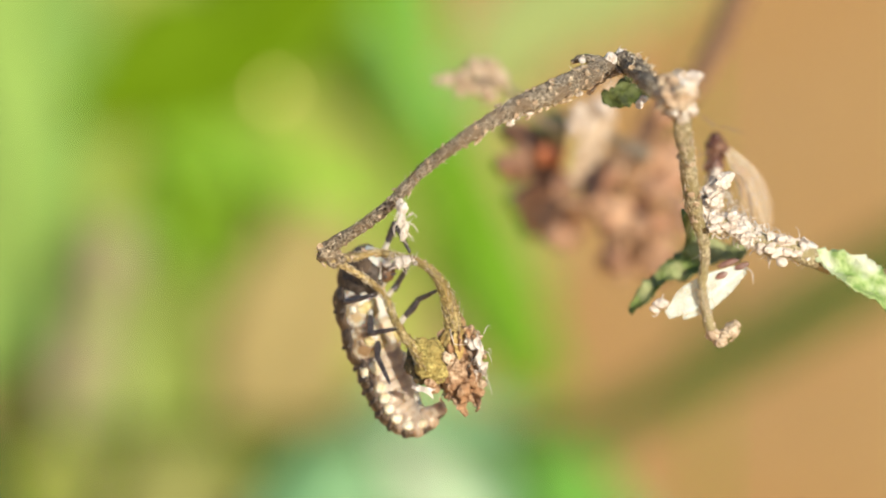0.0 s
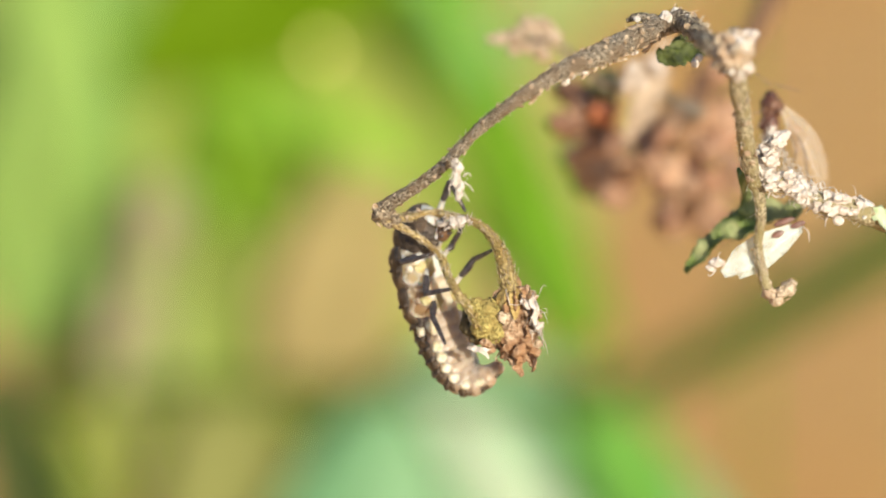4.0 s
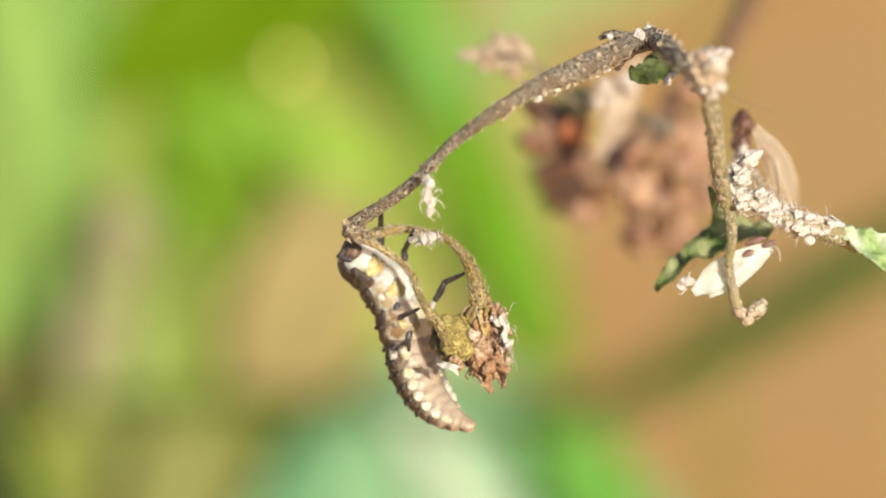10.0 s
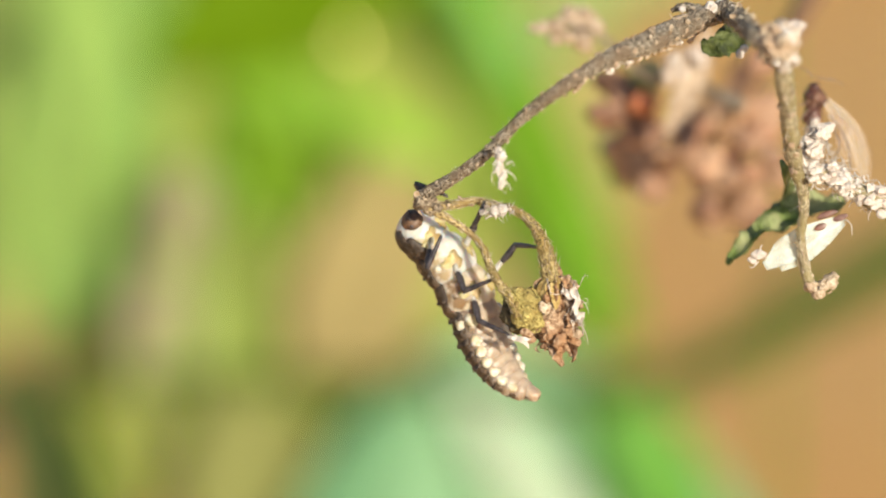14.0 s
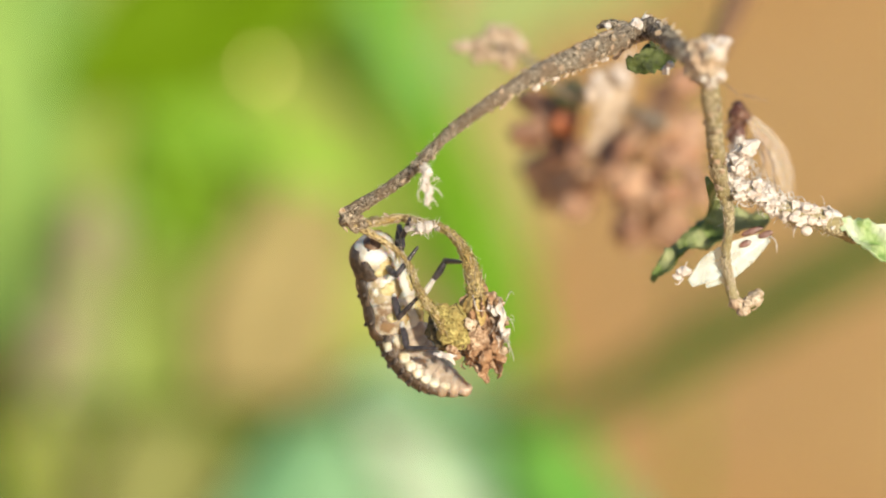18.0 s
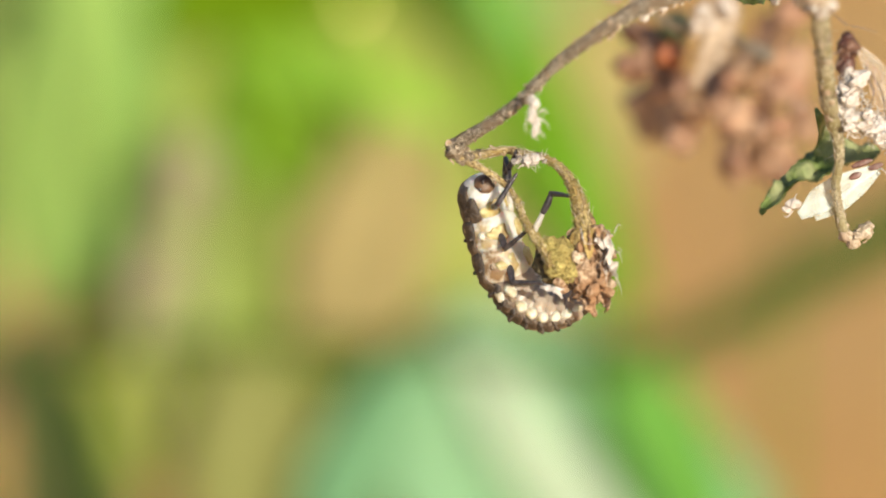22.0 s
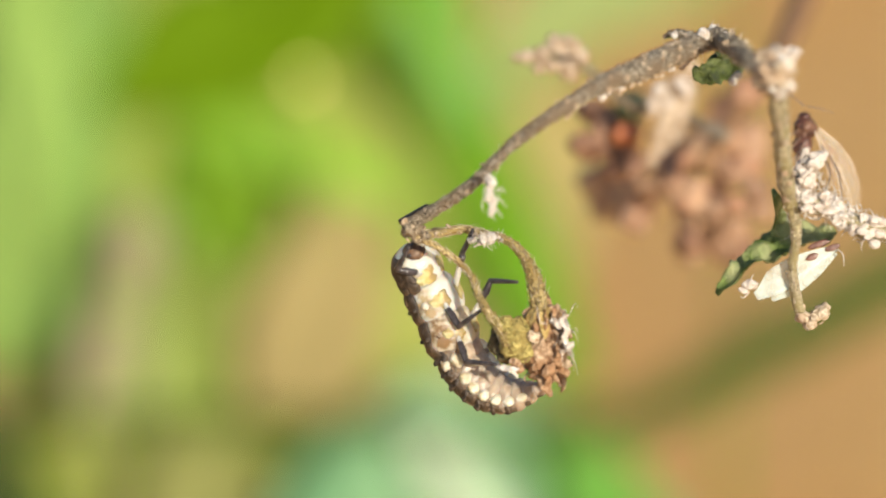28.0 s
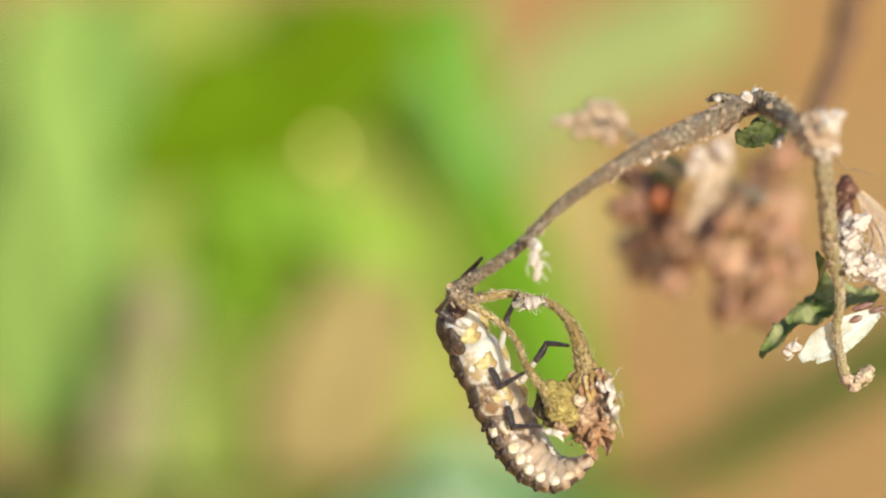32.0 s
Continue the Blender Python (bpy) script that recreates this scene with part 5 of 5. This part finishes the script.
# Knee and foot, as (x, y, z) in V: near fore, far fore, near middle, far middle, near hind, far hind
FEET = [
    (0, (-4.41, 0.80, -2.41), (-2.81, -0.20, -1.97), (-2.22, 2.20, 1.18), (-1.60, 1.80, 0.02), (-3.29, 1.00, -3.83), (-2.14, 0.20, -3.61), (-2.10, 3.40, -1.60), (-1.60, 2.60, -0.70), (-2.97, 1.20, -4.91), (-2.55, 0.50, -5.78), (-1.12, 2.20, -2.31), (-0.35, 1.00, -1.92)),
    (6.3, (-4.41, 0.80, -2.41), (-2.81, -0.20, -1.97), (-2.17, 2.20, 1.24), (-1.55, 1.80, 0.09), (-3.29, 1.00, -3.83), (-2.14, 0.20, -3.61), (-2.10, 3.40, -1.60), (-1.60, 2.60, -0.70), (-2.97, 1.20, -4.91), (-2.55, 0.50, -5.78), (-1.12, 2.20, -2.31), (-0.35, 1.00, -1.92)),
    (7, (-4.38, 0.80, -2.84), (-2.79, -0.20, -2.04), (-2.02, 2.20, 0.49), (-1.42, 1.80, -0.15), (-3.21, 1.00, -3.87), (-2.06, 0.20, -3.68), (-2.10, 3.40, -1.60), (-1.60, 2.60, -0.70), (-2.73, 1.20, -5.05), (-2.42, 0.50, -5.93), (-1.01, 2.20, -2.46), (-0.30, 1.00, -2.03)),
    (8, (-4.11, 0.80, -2.97), (-2.88, -0.20, -2.06), (-2.17, 2.20, 1.03), (-0.88, 1.80, -0.21), (-2.93, 1.00, -3.91), (-2.06, 0.20, -3.61), (-2.10, 3.40, -1.60), (-1.60, 2.60, -0.70), (-2.52, 1.20, -5.14), (-2.33, 0.50, -5.84), (-1.23, 2.80, -3.21), (-0.21, 0.90, -2.35)),
    (9.1, (-4.55, 2.20, -2.99), (-2.65, 0.90, -2.04), (-2.15, 2.20, 1.03), (-0.86, 1.80, -0.21), (-3.23, 1.90, -4.11), (-2.07, 0.40, -3.61), (-2.10, 3.40, -1.60), (-1.60, 2.60, -0.70), (-2.57, 1.80, -5.14), (-2.51, 0.20, -5.51), (-1.21, 2.80, -3.20), (-0.20, 0.90, -2.35)),
    (9.5, (-4.35, 1.80, -3.19), (-2.82, 1.00, -1.99), (-2.70, 2.40, -1.25), (-2.79, 2.00, -0.82), (-3.09, 1.90, -4.59), (-2.01, 0.50, -3.74), (-2.95, 2.20, -1.25), (-2.70, 1.60, -0.65), (-2.80, 1.80, -5.60), (-2.74, 0.20, -5.97), (-1.28, 2.40, -2.81), (-0.25, 1.20, -2.09)),
    (10, (-5.88, 1.80, -1.47), (-4.65, 1.60, 0.16), (-4.00, 2.40, -0.10), (-4.00, 2.00, 0.41), (-3.23, 1.90, -4.27), (-2.02, 0.50, -3.67), (-2.95, 2.20, -1.25), (-2.70, 1.60, -0.65), (-2.73, 1.80, -5.29), (-2.67, 0.20, -5.66), (-1.08, 2.40, -2.60), (-0.19, 1.20, -2.17)),
    (10.5, (-5.86, 1.80, -1.49), (-4.63, 1.60, 0.14), (-3.98, 2.40, -0.11), (-3.98, 2.00, 0.40), (-3.20, 1.90, -4.28), (-1.99, 0.50, -3.68), (-2.95, 2.20, -1.25), (-2.70, 1.60, -0.65), (-2.70, 1.80, -5.30), (-2.64, 0.20, -5.66), (-1.06, 2.40, -2.60), (-0.17, 1.20, -2.18)),
    (11, (-4.60, 1.80, -2.65), (-3.74, 1.20, -0.72), (-5.29, 2.40, 0.60), (-4.32, 2.00, 1.13), (-3.18, 1.90, -4.46), (-2.00, 0.50, -3.70), (-2.95, 2.20, -1.25), (-2.70, 1.60, -0.65), (-2.64, 1.80, -5.17), (-2.57, 0.20, -5.54), (-1.14, 2.40, -2.32), (-0.28, 1.20, -2.00)),
    (12, (-4.59, 1.80, -2.65), (-3.73, 1.20, -0.72), (-5.29, 2.40, 0.60), (-4.31, 2.00, 1.13), (-3.17, 1.90, -4.47), (-1.99, 0.50, -3.71), (-2.95, 2.20, -1.25), (-2.70, 1.60, -0.65), (-2.63, 1.80, -5.17), (-2.55, 0.20, -5.54), (-1.13, 2.40, -2.33), (-0.27, 1.20, -2.00)),
    (13, (-3.27, 1.80, -1.61), (-3.01, 1.20, -0.81), (-5.80, 2.20, -0.76), (-5.76, 2.00, 1.23), (-2.94, 1.60, -4.58), (-1.88, 0.80, -3.05), (-2.95, 2.20, -1.25), (-2.70, 1.60, -0.65), (-2.57, 1.80, -5.50), (-2.51, 0.20, -5.87), (-1.78, 2.40, -3.00), (-0.34, 1.20, -1.89)),
    (14, (-5.06, 0.80, -3.19), (-4.28, 0.60, -1.40), (-5.63, 2.60, 0.58), (-4.70, 2.40, 0.23), (-3.37, 1.20, -4.23), (-1.92, 0.40, -3.61), (-2.95, 2.20, -1.25), (-2.70, 1.60, -0.65), (-2.70, 1.30, -5.58), (-0.91, 0.40, -6.35), (-1.09, 2.20, -2.15), (-0.13, 1.00, -2.23)),
    (16.8, (-3.89, 0.60, -2.24), (-2.28, 0.90, -0.57), (-4.13, 2.80, -0.18), (-4.28, 2.20, 0.23), (-2.97, 1.40, -4.56), (-1.94, 0.40, -3.56), (-2.95, 2.20, -1.25), (-2.70, 1.60, -0.65), (-2.68, 1.30, -6.09), (-1.05, 0.40, -6.09), (-1.21, 2.20, -2.30), (-0.28, 1.00, -2.15)),
    (18, (-3.09, 0.80, -2.75), (-1.89, 0.60, -1.14), (-2.98, 2.60, -0.58), (-2.88, 2.00, -1.01), (-2.97, 1.40, -4.67), (-2.02, 0.40, -3.63), (-2.95, 2.20, -1.25), (-2.70, 1.60, -0.65), (-2.57, 1.30, -6.06), (-1.08, 0.40, -6.03), (-0.87, 2.20, -2.11), (-0.14, 1.00, -2.15)),
    (23, (-3.58, 0.80, -2.38), (-2.88, 0.80, -1.01), (-2.98, 2.60, -0.58), (-2.88, 2.00, -1.01), (-2.98, 1.40, -4.48), (-1.80, 0.40, -3.70), (-2.95, 2.20, -1.25), (-2.70, 1.60, -0.65), (-2.71, 1.30, -6.12), (-1.10, 0.40, -6.14), (-0.96, 2.20, -2.11), (-0.24, 1.00, -2.25)),
    (25.5, (-3.58, 0.80, -2.38), (-2.88, 0.80, -1.01), (-3.02, 2.60, -0.61), (-2.92, 2.00, -1.04), (-2.98, 1.40, -4.48), (-1.80, 0.40, -3.70), (-2.95, 2.20, -1.25), (-2.70, 1.60, -0.65), (-2.71, 1.30, -6.12), (-1.10, 0.40, -6.14), (-0.96, 2.20, -2.11), (-0.24, 1.00, -2.25)),
    (28, (-5.87, 1.20, -2.03), (-4.82, -0.90, 0.06), (-5.70, 1.00, 0.13), (-4.50, 0.20, 0.90), (-3.07, 1.40, -4.52), (-2.13, 0.40, -3.79), (-2.95, 2.20, -1.25), (-2.70, 1.60, -0.65), (-2.72, 1.30, -6.08), (-1.35, 0.40, -6.16), (-1.67, 2.20, -2.49), (-0.25, 1.00, -2.51)),
    (30.5, (-5.43, 1.00, -1.59), (-4.50, -0.90, 0.26), (-5.54, 1.20, 0.18), (-4.59, 0.40, 0.83), (-3.05, 1.40, -4.56), (-1.81, 0.40, -3.66), (-2.95, 2.20, -1.25), (-2.70, 1.60, -0.65), (-2.61, 1.30, -6.07), (-1.04, 0.40, -6.09), (-1.45, 2.20, -2.32), (-0.12, 1.00, -2.41)),
    (31, (-5.77, 1.00, -1.78), (-4.54, -0.90, -0.27), (-5.36, 1.20, 0.32), (-4.21, 0.40, 1.00), (-3.05, 1.40, -4.54), (-1.87, 0.40, -3.69), (-2.95, 2.20, -1.25), (-2.70, 1.60, -0.65), (-2.53, 1.30, -6.30), (-1.05, 0.40, -6.09), (-1.12, 2.20, -2.51), (-0.09, 1.00, -2.52)),
    (31.5, (-5.97, 1.00, -1.45), (-5.16, -0.90, -0.19), (-4.90, 1.20, 0.46), (-4.97, 0.40, 1.66), (-3.21, 1.40, -4.28), (-1.93, 0.40, -3.60), (-2.95, 2.20, -1.25), (-2.70, 1.60, -0.65), (-2.62, 1.30, -6.21), (-1.45, 0.40, -6.31), (-1.24, 2.20, -2.54), (-0.09, 1.00, -2.47)),
    (32, (-6.05, 1.00, -0.97), (-5.43, -0.90, -0.22), (-4.87, 1.20, 0.56), (-4.30, 0.40, 1.18), (-3.24, 1.40, -4.35), (-2.01, 0.40, -3.57), (-2.95, 2.20, -1.25), (-2.70, 1.60, -0.65), (-2.65, 1.30, -6.11), (-1.36, 0.40, -6.08), (-1.14, 2.20, -2.40), (-0.24, 1.00, -2.48)),
]
DEPTH = [2.0, 2.8, 3.0, 3.0, 3.0, 3.0, 2.9, 2.7, 2.5]


def body_rings(line, turned=0.0):
    pts = smooth_line([(x, y, z) for (x, z), y in zip(line, DEPTH)], 60)
    length = sum((b - a).length for a, b in zip(pts, pts[1:]))
    total = sum(r[2] for r in RINGS)
    out, run = [], 0.0
    for n, (w, h, l) in enumerate(RINGS):
        s = (run + l * 0.5) / total
        run += l
        i = min(int(s * 60), 59)
        c = pts[i].lerp(pts[i + 1], s * 60 - i)
        d = (pts[min(i + 4, 60)] - pts[max(i - 3, 0)]).normalized()
        right = Vector((-d.z, 0, d.x)).normalized()
        away = turned if n < 2 else turned * 0.1 if n == 2 else 0.0
        lean = 0.84 if n < 5 else 0.72
        belly = right * lean + Vector((0, 1.5 * away - 0.75, 0))
        belly = (belly - d * belly.dot(d)).normalized()
        side = d.cross(-belly)
        if n == 0:
            c = c + belly * 0.14
        out.append((c, Matrix((side, d, -belly)).transposed()))
    return out


def aim(a, b, hint):
    """The pose that lays +y from a towards b, in the larva's own metres."""
    d = (b - a).normalized()
    s = d.cross(hint).normalized()
    rot = Matrix((s, d, s.cross(d))).transposed()
    return local_pose(a, rot)


def local_pose(c, rot):
    m = (V @ MM) @ Matrix.Translation(c)
    place = WORLD[larva].inverted() @ m.translation
    return Matrix.Translation(place) @ rot.to_4x4()


def motions():
    ring_rows = [[] for _ in rings]
    leg_rows = [([], []) for _ in legs]
    for t, *line in BODY:
        made = body_rings(line, 0.9 if t < 6.9 else 0.65 if t < 7.5 else 0.35 if t < 8.5 else 0.0)
        for rows, (c, rot) in zip(ring_rows, made):
            rows.append((t, local_pose(c, rot)))
        feet = min(FEET, key=lambda f: (f[0] > t + 0.01, abs(f[0] - t)))[1:]
        for n, (ring_no, upper, lower) in enumerate(legs):
            c, rot = made[ring_no]
            side = rot.col[0] * (1 if (rot.col[0].y < 0) == (n % 2 == 0) else -1)
            root = c + side * 0.5 - rot.col[2] * 0.8
            knee, foot = Vector(feet[2 * n]), Vector(feet[2 * n + 1])
            out = side - rot.col[2]
            leg_rows[n][0].append((t, aim(knee, knee * 2 - root, out)))
            leg_rows[n][1].append((t, aim(knee, foot, out)))
    for ring, rows in zip(rings, ring_rows):
        walk(ring, rows)
    for (_, upper, lower), (a, b) in zip(legs, leg_rows):
        walk(upper, a)
        walk(lower, b)


motions()
